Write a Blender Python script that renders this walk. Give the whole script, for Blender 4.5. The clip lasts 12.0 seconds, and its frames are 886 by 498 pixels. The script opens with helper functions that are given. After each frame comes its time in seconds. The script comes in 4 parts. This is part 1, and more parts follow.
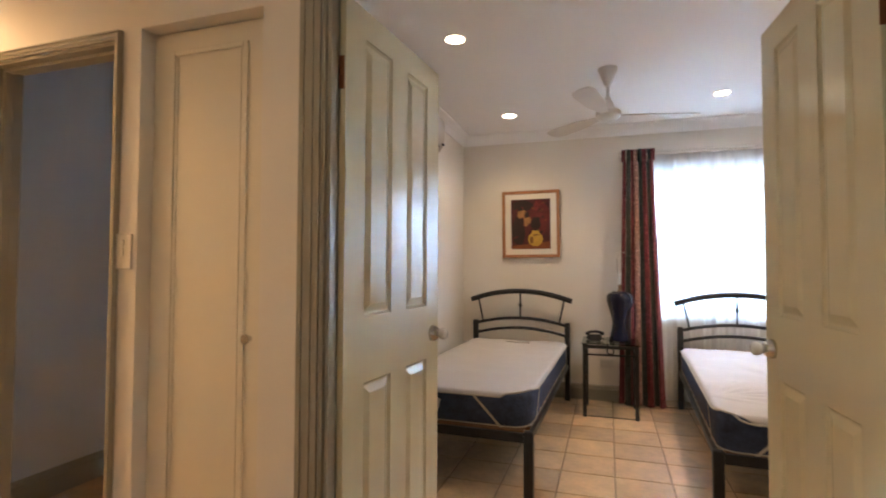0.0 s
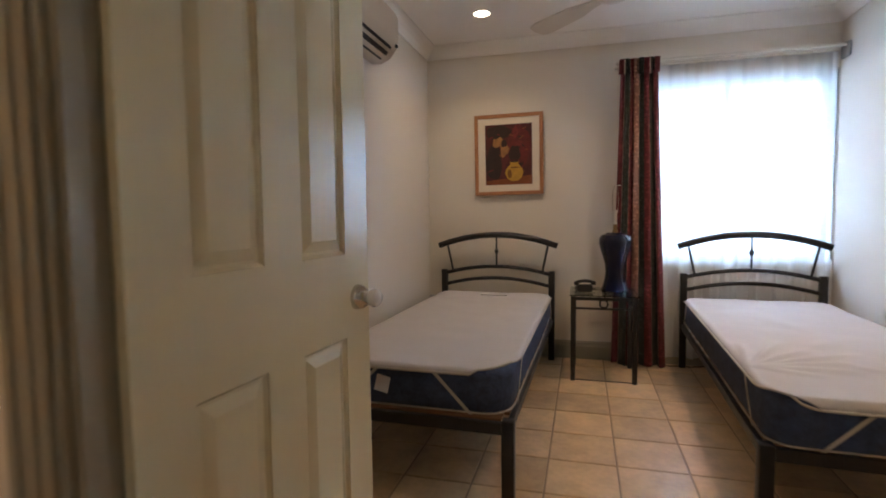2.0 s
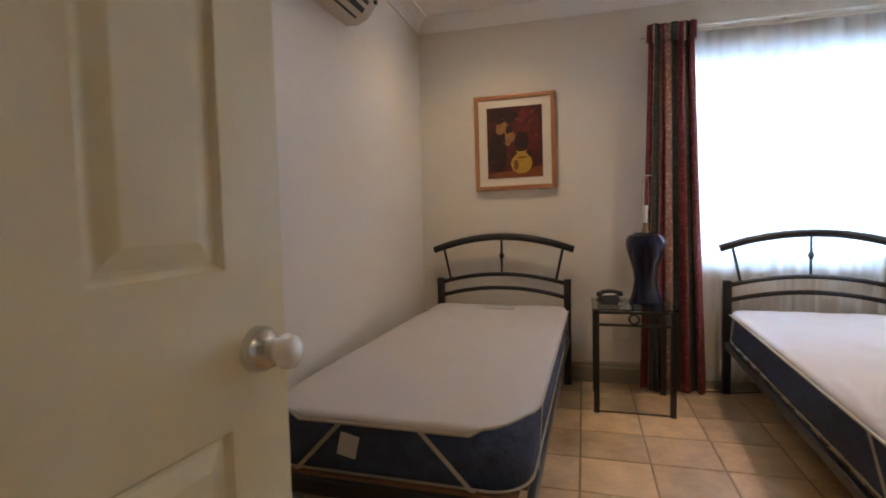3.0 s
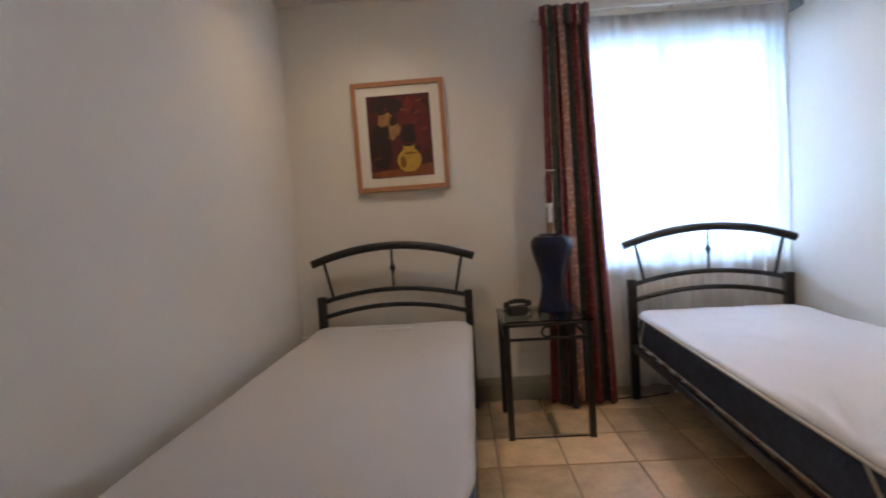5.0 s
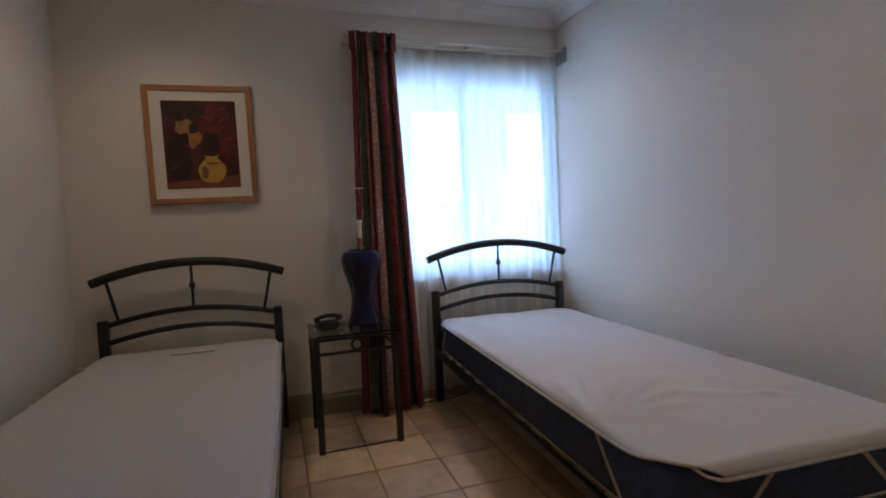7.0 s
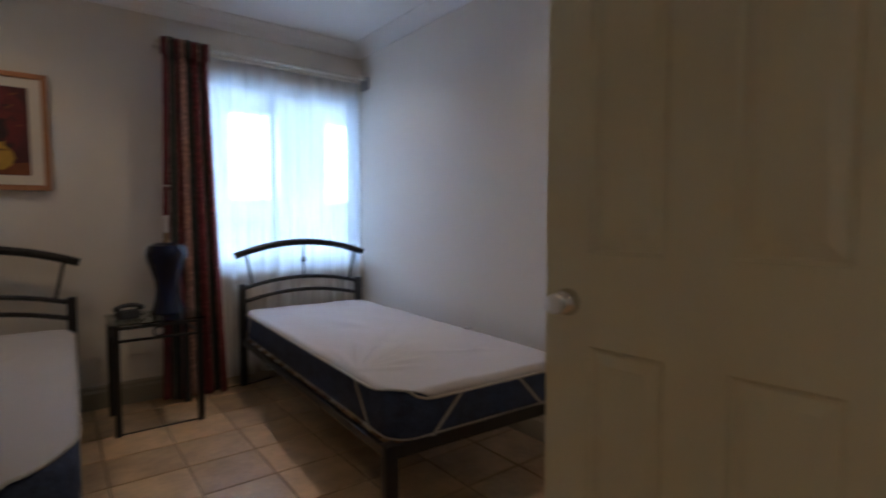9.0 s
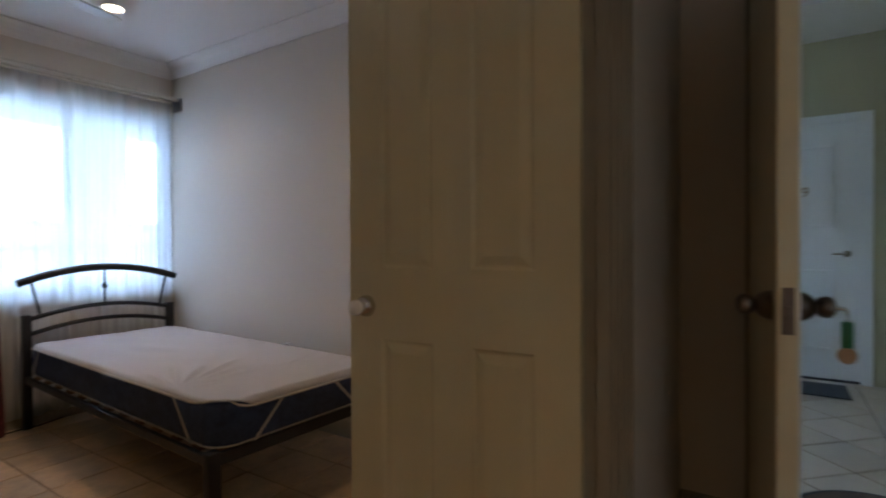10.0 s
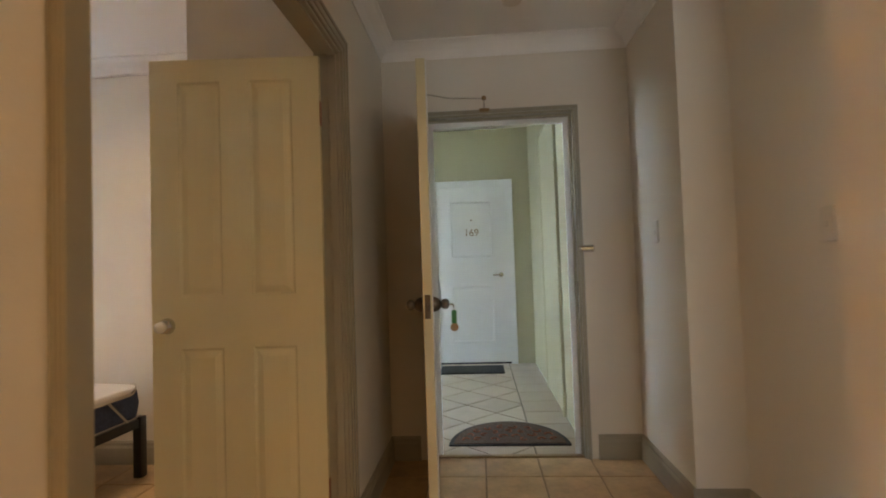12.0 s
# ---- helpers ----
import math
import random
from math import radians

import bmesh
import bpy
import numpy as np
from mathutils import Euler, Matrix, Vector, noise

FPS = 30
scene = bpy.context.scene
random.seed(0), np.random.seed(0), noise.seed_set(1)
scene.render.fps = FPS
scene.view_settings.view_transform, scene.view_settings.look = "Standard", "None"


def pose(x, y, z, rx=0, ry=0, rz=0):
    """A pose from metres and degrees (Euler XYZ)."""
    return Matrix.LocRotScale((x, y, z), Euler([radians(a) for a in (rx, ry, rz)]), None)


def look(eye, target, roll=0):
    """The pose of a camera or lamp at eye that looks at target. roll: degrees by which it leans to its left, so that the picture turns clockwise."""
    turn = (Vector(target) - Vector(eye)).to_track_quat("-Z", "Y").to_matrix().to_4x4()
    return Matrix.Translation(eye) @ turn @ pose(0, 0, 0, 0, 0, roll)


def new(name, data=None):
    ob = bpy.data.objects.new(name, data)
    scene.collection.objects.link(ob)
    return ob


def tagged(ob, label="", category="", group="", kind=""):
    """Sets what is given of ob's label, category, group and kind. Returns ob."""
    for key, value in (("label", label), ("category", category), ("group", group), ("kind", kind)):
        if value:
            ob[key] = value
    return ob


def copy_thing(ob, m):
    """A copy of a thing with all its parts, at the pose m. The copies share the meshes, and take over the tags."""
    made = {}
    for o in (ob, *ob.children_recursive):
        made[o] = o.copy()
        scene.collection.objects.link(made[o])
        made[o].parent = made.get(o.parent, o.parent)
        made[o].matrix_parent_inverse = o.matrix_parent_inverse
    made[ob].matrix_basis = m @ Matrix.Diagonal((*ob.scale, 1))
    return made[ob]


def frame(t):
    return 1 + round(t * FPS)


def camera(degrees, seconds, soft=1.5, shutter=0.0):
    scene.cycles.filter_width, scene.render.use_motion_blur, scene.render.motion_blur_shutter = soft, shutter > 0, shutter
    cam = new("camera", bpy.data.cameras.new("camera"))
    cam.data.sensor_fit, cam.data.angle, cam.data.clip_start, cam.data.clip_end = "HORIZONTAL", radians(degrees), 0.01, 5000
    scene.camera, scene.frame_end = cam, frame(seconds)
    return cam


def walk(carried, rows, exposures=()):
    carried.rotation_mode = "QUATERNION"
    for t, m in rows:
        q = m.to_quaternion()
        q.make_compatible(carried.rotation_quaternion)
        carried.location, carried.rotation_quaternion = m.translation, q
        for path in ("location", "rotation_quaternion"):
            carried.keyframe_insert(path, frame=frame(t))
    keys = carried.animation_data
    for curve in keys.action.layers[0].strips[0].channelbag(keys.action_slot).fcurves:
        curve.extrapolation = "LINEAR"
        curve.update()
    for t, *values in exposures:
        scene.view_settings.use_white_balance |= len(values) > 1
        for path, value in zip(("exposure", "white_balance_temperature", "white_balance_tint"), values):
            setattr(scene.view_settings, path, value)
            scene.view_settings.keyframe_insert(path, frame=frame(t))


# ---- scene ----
# ---- camera and walk ----
cam = camera(82.2, 12.0, soft=1.8, shutter=0.5)
PATH = [
    (0, (0.075, 0.049, 1.216), (-0.544, 1.950, 1.283), 0.2),
    (0.5, (0.077, 0.066, 1.189), (-0.422, 2.003, 1.197), -0.2),
    (1, (0.078, 0.255, 1.138), (-0.399, 2.196, 1.057), -1.5),
    (1.5, (0.051, 0.502, 1.148), (-0.465, 2.431, 1.031), -0.8),
    (2, (-0.053, 0.831, 1.152), (-0.584, 2.754, 1.015), -0.7),
    (2.5, (-0.113, 1.148, 1.121), (-0.655, 3.069, 0.997), -1.2),
    (4.5, (-0.345, 1.897, 1.112), (-0.663, 3.868, 0.993), -3.2),
    (5, (-0.312, 1.902, 1.118), (-0.383, 3.897, 1.000), -3.6),
    (5.5, (-0.303, 1.889, 1.107), (-0.151, 3.881, 1.010), -3.2),
    (6, (-0.292, 1.878, 1.126), (0.076, 3.841, 1.024), -3.0),
    (6.5, (-0.282, 1.869, 1.131), (0.273, 3.788, 1.027), -3.1),
    (8.5, (-0.250, 1.430, 1.143), (0.553, 3.254, 1.021), 0.9),
    (9, (-0.353, 1.271, 1.128), (0.862, 2.857, 1.021), -0.0),
    (9.5, (-0.466, 1.116, 1.139), (1.038, 2.434, 1.083), -0.1),
    (10, (-0.558, 1.005, 1.126), (1.119, 2.094, 1.106), -0.3),
    (10.5, (-0.765, 0.919, 1.131), (1.093, 1.659, 1.143), -0.9),
    (11, (-0.951, 0.858, 1.140), (1.011, 1.245, 1.164), -2.0),
    (11.5, (-1.141, 0.798, 1.139), (0.846, 1.017, 1.198), -2.6),
    (12, (-1.394, 0.753, 1.147), (0.600, 0.896, 1.216), -1.9),
]
EXPOSURES = [(0, 0.86, 6000, 10), (1.0, 0.32, 6100, 11), (1.5, 0.18, 6050, 11), (2.5, 0.26, 6000, 11), (4.5, 0.36, 5650, 10), (5.5, -0.13, 5400, 10), (6.5, -0.62, 5350, 10), (8.5, -0.82, 5450, 11), (9, -0.9, 5450, 11), (10, -0.8, 5800, 11), (11, -0.12, 6450, 9), (12, 0.42, 7200, 10)]
walk(cam, [(t, look(eye, target, roll)) for t, eye, target, roll in PATH], EXPOSURES)

# ---- world and light ----
world = bpy.data.worlds.new("sky")
scene.world = world
world.use_nodes = True
wn = world.node_tree
sky = wn.nodes.new("ShaderNodeTexSky")
sky.sky_type, sky.sun_disc = "NISHITA", False
sky.sun_elevation, sky.sun_rotation = radians(50), radians(200)
wn.nodes["Background"].inputs["Strength"].default_value = 0.12
wn.links.new(sky.outputs["Color"], wn.nodes["Background"].inputs["Color"])
sun = new("sun", bpy.data.lights.new("sun", "SUN"))
sun.data.energy, sun.data.angle, sun.data.color = 3.0, radians(0.5), (1, 0.95, 0.88)
sun.matrix_world = pose(0, 0, 8, 40, 0, 160)

WARM, AMBER = (1.0, 0.70, 0.42), (1.0, 0.60, 0.28)
BEDROOM_DOWNLIGHTS = [(-0.72, 4.30), (-0.74, 2.76), (0.88, 4.20), (0.88, 2.76)]
HALL_DOWNLIGHTS = [(-0.50, 0.45), (-2.45, 0.88)]


def lamp(x, y, z, watts, colour, spread=104, size=0.07):
    ob = new("downlight_glow", bpy.data.lights.new("downlight_glow", "SPOT"))
    ob.data.energy, ob.data.color, ob.data.shadow_soft_size = watts, colour, size
    ob.data.spot_size, ob.data.spot_blend = radians(spread), 0.85
    ob.matrix_world = pose(x, y, z)


# each bedroom lamp throws a narrow reflector beam and a wide spill
for (x, y), beam, spill in zip(BEDROOM_DOWNLIGHTS, (6, 2, 26, 24), (15, 4, 19, 14)):
    lamp(x, y, 2.47, beam, WARM, 70, 0.04)
    lamp(x, y, 2.468, spill, WARM, 136)
for (x, y), watts in zip(HALL_DOWNLIGHTS, (9.5, 72)):
    lamp(x, y, 2.47, watts, AMBER, 140)


def fill_area_lamp(x, y, z, rx, rz, w, h, watts, colour=(0.78, 0.89, 1.0)):
    ob = new("living_side_fill", bpy.data.lights.new("living_side_fill", "AREA"))
    ob.data.shape, ob.data.size, ob.data.size_y, ob.data.energy, ob.data.color = "RECTANGLE", w, h, watts, colour
    ob.matrix_world = pose(x, y, z, rx, 0, rz)


# added fill lamp; the window it implies is never in view
fill_area_lamp(-3.6, -1.0, 1.5, 90, -90, 1.4, 1.4, 14)         # living side of the hall


# ---- materials ----
def nodes_of(name):
    m = bpy.data.materials.new(name)
    m.use_nodes = True
    t = m.node_tree
    return m, t, t.nodes["Principled BSDF"]


def surface(name, col, rough=0.5, metal=0.0, var=0.10, scale=2.5, grain=60.0, bump=0.05, coat=0.0, stretch=(1, 1, 1), per_piece=0.0, depth=0.004):
    """A painted, fired or woven surface with variation at two scales and fine relief."""
    m, t, b = nodes_of(name)
    N, L = t.nodes, t.links
    tc, mp = N.new("ShaderNodeTexCoord"), N.new("ShaderNodeMapping")
    mp.inputs["Scale"].default_value = stretch
    L.new(tc.outputs["Object"], mp.inputs["Vector"])
    big, fine = N.new("ShaderNodeTexNoise"), N.new("ShaderNodeTexNoise")
    big.inputs["Scale"].default_value, big.inputs["Detail"].default_value = scale, 5
    fine.inputs["Scale"].default_value, fine.inputs["Detail"].default_value = grain, 4
    L.new(mp.outputs["Vector"], big.inputs["Vector"])
    L.new(mp.outputs["Vector"], fine.inputs["Vector"])
    mix = N.new("ShaderNodeMix")
    mix.data_type = "RGBA"
    mix.inputs[6].default_value = (*[c * (1 - var) for c in col], 1)
    mix.inputs[7].default_value = (*[min(1, c * (1 + var)) for c in col], 1)
    add = N.new("ShaderNodeMath")
    add.operation = "MULTIPLY_ADD"
    L.new(fine.outputs["Fac"], add.inputs[0])
    add.inputs[1].default_value = 0.4
    L.new(big.outputs["Fac"], add.inputs[2])
    off = N.new("ShaderNodeMath")
    off.operation = "SUBTRACT"
    L.new(add.outputs[0], off.inputs[0])
    off.inputs[1].default_value = 0.2
    fac = off
    if per_piece:
        info = N.new("ShaderNodeObjectInfo")
        pm = N.new("ShaderNodeMath")
        pm.operation = "MULTIPLY_ADD"
        L.new(info.outputs["Random"], pm.inputs[0])
        pm.inputs[1].default_value = per_piece
        L.new(off.outputs[0], pm.inputs[2])
        fac = N.new("ShaderNodeMath")
        fac.operation = "SUBTRACT"
        L.new(pm.outputs[0], fac.inputs[0])
        fac.inputs[1].default_value = per_piece / 2
        shift = N.new("ShaderNodeVectorMath")
        shift.operation = "SCALE"
        shift.inputs[0].default_value = (7.3, 3.1, 5.7)
        L.new(info.outputs["Random"], shift.inputs["Scale"])
        L.new(shift.outputs["Vector"], mp.inputs["Location"])
    L.new(fac.outputs[0], mix.inputs[0])
    L.new(mix.outputs[2], b.inputs["Base Color"])
    rr = N.new("ShaderNodeMapRange")
    rr.inputs["To Min"].default_value, rr.inputs["To Max"].default_value = max(0.02, rough - 0.07), min(1, rough + 0.07)
    L.new(big.outputs["Fac"], rr.inputs["Value"])
    L.new(rr.outputs["Result"], b.inputs["Roughness"])
    b.inputs["Metallic"].default_value, b.inputs["Coat Weight"].default_value = metal, coat
    if bump:
        bp = N.new("ShaderNodeBump")
        bp.inputs["Strength"].default_value, bp.inputs["Distance"].default_value = bump, depth
        L.new(fine.outputs["Fac"], bp.inputs["Height"])
        L.new(bp.outputs["Normal"], b.inputs["Normal"])
    return m


WALL = surface("cream_wall_paint", (0.75, 0.70, 0.62), 0.75, var=0.03, scale=1.5, grain=180, bump=0.12)
CEIL = surface("white_ceiling_paint", (0.86, 0.84, 0.81), 0.85, var=0.03, scale=1.0, grain=150, bump=0.1)
TRIM = surface("taupe_trim_paint", (0.33, 0.30, 0.23), 0.40, var=0.08, scale=4, grain=120, bump=0.05)
DOOR = surface("cream_door_enamel", (0.73, 0.66, 0.44), 0.22, var=0.04, scale=3, grain=90, bump=0.05, stretch=(1, 1, 0.15))
CUPBOARD = surface("cream_cupboard_enamel", (0.74, 0.68, 0.55), 0.32, var=0.04, scale=3, grain=90, bump=0.05)
DOOR_WHITE = surface("white_door_enamel", (0.78, 0.79, 0.80), 0.35, var=0.03, scale=3, grain=90, bump=0.05)
LOBBY = surface("pale_olive_render", (0.47, 0.44, 0.30), 0.8, var=0.05, scale=1.5, grain=140, bump=0.2)
GREY_WALL = surface("small_room_paint", (0.66, 0.67, 0.70), 0.75, var=0.03, scale=1.5, grain=160, bump=0.1)
TILE = surface("terracotta_cream_tile", (0.51, 0.345, 0.19), 0.38, var=0.46, scale=8, grain=38, bump=0.10, per_piece=0.35)
LOBBY_TILE = surface("pale_stone_tile", (0.385, 0.315, 0.24), 0.5, var=0.16, scale=5, grain=38, bump=0.10, per_piece=0.5)
GROUT = surface("brown_grout", (0.29, 0.205, 0.135), 0.95, var=0.25, scale=8, grain=200, bump=0.3)
LOBBY_GROUT = surface("grey_brown_grout", (0.10, 0.08, 0.065), 0.95, var=0.25, scale=8, grain=200, bump=0.3)
STEEL = surface("black_painted_steel", (0.012, 0.012, 0.014), 0.38, var=0.3, scale=12, grain=150, bump=0.06)
CHROME = surface("satin_chrome", (0.62, 0.60, 0.56), 0.20, metal=1.0, var=0.08, scale=20, grain=200, bump=0.02)
BRASS = surface("aged_brass", (0.30, 0.205, 0.11), 0.34, metal=1.0, var=0.2, scale=30, grain=200, bump=0.03)
BRONZE = surface("dark_bronze", (0.17, 0.145, 0.12), 0.30, metal=1.0, var=0.2, scale=30, grain=200, bump=0.03)
COPPER = surface("coppery_hinge", (0.30, 0.12, 0.05), 0.42, metal=0.8, var=0.2, scale=30, grain=200, bump=0.05)
PORCELAIN = surface("white_porcelain", (0.82, 0.80, 0.75), 0.12, var=0.02, coat=0.6, bump=0)
TICKING = surface("navy_quilted_ticking", (0.032, 0.050, 0.108), 0.85, var=0.75, scale=24, grain=70, bump=0.5, depth=0.01)
PROTECTOR = surface("cotton_mattress_protector", (0.50, 0.475, 0.47), 0.95, var=0.05, scale=3, grain=320, bump=0.25)
PIPING = surface("ivory_piping", (0.44, 0.40, 0.34), 0.9, var=0.08, scale=20, grain=300, bump=0.2)
LABEL_CLOTH = surface("woven_label", (0.56, 0.54, 0.53), 0.85, var=0.1, scale=20, grain=200, bump=0.1)
FRAME_WOOD = surface("honey_pine_frame", (0.40, 0.18, 0.075), 0.45, var=0.25, scale=9, grain=60, bump=0.1, stretch=(1, 1, 0.2))
SLAT_WOOD = surface("raw_pine_slat", (0.20, 0.10, 0.045), 0.7, var=0.2, scale=9, grain=60, bump=0.1, stretch=(0.2, 1, 1))
MATBOARD = surface("cream_mat_board", (0.74, 0.68, 0.58), 0.9, var=0.03, grain=200, bump=0.05)
GLAZE = surface("cobalt_black_glaze", (0.006, 0.009, 0.035), 0.13, var=0.4, scale=12, grain=60, bump=0, coat=0.35)
BLACK = surface("black_matte_plastic", (0.015, 0.015, 0.016), 0.5, var=0.3, scale=30, grain=200, bump=0.15)
PLASTIC = surface("ivory_plastic", (0.70, 0.66, 0.58), 0.35, var=0.03, bump=0.02)
RAIL = surface("glossy_white_rail_enamel", (0.74, 0.70, 0.62), 0.16, var=0.03, bump=0.02)
GREY_CAP = surface("grey_plastic_cap", (0.30, 0.30, 0.30), 0.45, var=0.06, bump=0.03)
AC_PLASTIC = surface("beige_appliance_plastic", (0.55, 0.47, 0.36), 0.4, var=0.04, bump=0.02)
FAN_WHITE = surface("white_fan_enamel", (0.66, 0.62, 0.55), 0.3, var=0.04, bump=0.02)
ALU = surface("dark_bronze_aluminium", (0.03, 0.03, 0.032), 0.4, metal=0.6, var=0.15, scale=20, bump=0.04)
MAT_RUBBER = surface("charcoal_ribbed_mat", (0.028, 0.028, 0.031), 0.95, var=0.3, scale=40, grain=400, bump=0.8)
COIR = surface("brown_coir_mat", (0.075, 0.045, 0.030), 1.0, var=0.5, scale=30, grain=300, bump=0.9)
CONCRETE = surface("outside_concrete", (0.42, 0.41, 0.38), 0.9, var=0.2, scale=3, grain=80, bump=0.3)
EAVE = surface("white_outside_paint", (0.66, 0.68, 0.70), 0.8, var=0.05, bump=0.05)
KEY_GREEN = surface("green_key_tag", (0.025, 0.16, 0.05), 0.4, var=0.15, scale=40, bump=0.05)
KEY_TAN = surface("tan_key_disc", (0.35, 0.20, 0.09), 0.5, var=0.15, scale=40, bump=0.05)
RED_DARK = surface("dark_red_paint", (0.075, 0.012, 0.012), 0.7, var=0.7, scale=9, grain=40, bump=0.15)
RED_WARM = surface("crimson_paint", (0.115, 0.012, 0.012), 0.7, var=0.6, scale=14, grain=40, bump=0.15)
UMBER = surface("umber_paint", (0.028, 0.012, 0.010), 0.7, var=0.6, scale=14, grain=40, bump=0.15)
OCHRE = surface("dull_ochre_paint", (0.20, 0.095, 0.015), 0.7, var=0.4, scale=18, grain=50, bump=0.15)
CRIMSON = surface("crimson_paint", (0.16, 0.018, 0.016), 0.7, var=0.5, scale=18, grain=50, bump=0.15)
YELLOW = surface("ochre_yellow_paint", (0.48, 0.28, 0.03), 0.65, var=0.35, scale=18, grain=50, bump=0.15)
BLOOM = surface("dusty_tan_paint", (0.30, 0.145, 0.045), 0.7, var=0.6, scale=25, grain=50, bump=0.15)
RUST = surface("rust_table_paint", (0.20, 0.055, 0.015), 0.7, var=0.5, scale=14, grain=50, bump=0.15)


def glass(name, rough=0.0, tint=(1, 1, 1, 1)):
    m, t, b = nodes_of(name)
    b.inputs["Transmission Weight"].default_value, b.inputs["Roughness"].default_value, b.inputs["Base Color"].default_value = 1, rough, tint
    b.inputs["IOR"].default_value = 1.45
    return m


GLASS = glass("window_glass")
TABLE_GLASS = glass("table_glass", 0.0, (0.72, 0.84, 0.80, 1))


def sheer_material():
    m, t, b = nodes_of("white_sheer_voile")
    N, L = t.nodes, t.links
    out = N["Material Output"]
    N.remove(b)
    dif, tl, tr = N.new("ShaderNodeBsdfDiffuse"), N.new("ShaderNodeBsdfTranslucent"), N.new("ShaderNodeBsdfTransparent")
    dif.inputs["Color"].default_value = (0.84, 0.85, 0.86, 1)
    tl.inputs["Color"].default_value = (0.94, 0.95, 0.96, 1)
    one, two = N.new("ShaderNodeMixShader"), N.new("ShaderNodeMixShader")
    one.inputs[0].default_value = 0.74
    tc, weave = N.new("ShaderNodeTexCoord"), N.new("ShaderNodeTexNoise")
    mp = N.new("ShaderNodeMapping")
    mp.inputs["Scale"].default_value = (9, 9, 0.4)
    L.new(tc.outputs["Object"], mp.inputs["Vector"])
    L.new(mp.outputs["Vector"], weave.inputs["Vector"])
    weave.inputs["Scale"].default_value, weave.inputs["Detail"].default_value = 1.6, 4
    rng = N.new("ShaderNodeMapRange")
    rng.inputs["From Min"].default_value, rng.inputs["From Max"].default_value = 0.3, 0.7
    rng.inputs["To Min"].default_value, rng.inputs["To Max"].default_value = 0.66, 0.74
    L.new(weave.outputs["Fac"], rng.inputs["Value"])
    L.new(rng.outputs["Result"], two.inputs[0])
    L.new(dif.outputs[0], one.inputs[1])
    L.new(tl.outputs[0], one.inputs[2])
    L.new(tr.outputs[0], two.inputs[1])
    L.new(one.outputs[0], two.inputs[2])
    L.new(two.outputs[0], out.inputs["Surface"])
    return m


SHEER = sheer_material()


def drape_material():
    """Woven stripes across the cloth: crimson, black-green brocade, rose brocade, thin cream lines."""
    m, t, b = nodes_of("striped_brocade")
    N, L = t.nodes, t.links
    uv, sep = N.new("ShaderNodeUVMap"), N.new("ShaderNodeSeparateXYZ")
    L.new(uv.outputs["UV"], sep.inputs[0])
    fr = N.new("ShaderNodeMath")
    fr.operation = "FRACT"
    mul = N.new("ShaderNodeMath")
    mul.operation = "MULTIPLY"
    mul.inputs[1].default_value = 1 / 0.285
    L.new(sep.outputs["X"], mul.inputs[0])
    L.new(mul.outputs[0], fr.inputs[0])
    ramp = N.new("ShaderNodeValToRGB")
    ramp.color_ramp.interpolation = "CONSTANT"
    stops = [(0.0, (0.20, 0.036, 0.046)), (0.19, (0.46, 0.36, 0.29)), (0.215, (0.050, 0.055, 0.048)), (0.40, (0.30, 0.18, 0.13)),
             (0.425, (0.215, 0.042, 0.052)), (0.56, (0.42, 0.235, 0.185)), (0.76, (0.44, 0.34, 0.27)), (0.785, (0.045, 0.055, 0.052)), (0.97, (0.40, 0.30, 0.24))]
    el = ramp.color_ramp.elements
    el[0].position, el[0].color = stops[0][0], (*stops[0][1], 1)
    el[1].position, el[1].color = stops[1][0], (*stops[1][1], 1)
    for p, c in stops[2:]:
        e = el.new(p)
        e.color = (*c, 1)
    L.new(fr.outputs[0], ramp.inputs["Fac"])
    leaf, fine = N.new("ShaderNodeTexVoronoi"), N.new("ShaderNodeTexNoise")
    leaf.inputs["Scale"].default_value, fine.inputs["Scale"].default_value = 46, 300
    L.new(uv.outputs["UV"], leaf.inputs["Vector"])
    L.new(uv.outputs["UV"], fine.inputs["Vector"])
    rng = N.new("ShaderNodeMapRange")
    rng.inputs["From Max"].default_value = 0.5
    rng.inputs["To Min"].default_value, rng.inputs["To Max"].default_value = 1.7, 0.6
    L.new(leaf.outputs["Distance"], rng.inputs["Value"])
    mix = N.new("ShaderNodeMix")
    mix.data_type, mix.blend_type = "RGBA", "MULTIPLY"
    mix.inputs[0].default_value = 0.8
    L.new(ramp.outputs["Color"], mix.inputs[6])
    L.new(rng.outputs["Result"], mix.inputs[7])
    L.new(mix.outputs[2], b.inputs["Base Color"])
    b.inputs["Roughness"].default_value = 0.75
    bp = N.new("ShaderNodeBump")
    bp.inputs["Strength"].default_value, bp.inputs["Distance"].default_value = 0.35, 0.003
    L.new(fine.outputs["Fac"], bp.inputs["Height"])
    L.new(bp.outputs["Normal"], b.inputs["Normal"])
    return m


DRAPE = drape_material()
GLAZE.node_tree.nodes["Principled BSDF"].inputs["Specular IOR Level"].default_value = 0.28


def glow(name, col, strength):
    m, t, b = nodes_of(name)
    b.inputs["Emission Color"].default_value, b.inputs["Emission Strength"].default_value = (*col, 1), strength
    b.inputs["Base Color"].default_value = (*col, 1)
    return m


BULB = glow("downlight_lens", (1.0, 0.80, 0.55), 25.0)
# self-lit panel standing in for the distance; it feeds the window's light
BACKDROP_GLOW = glow("glowing_distance_panel", (0.66, 0.81, 1.0), 17.0)
OVERHEAD_GLOW = glow("glowing_overhead_panel", (0.60, 0.78, 1.0), 95.0)


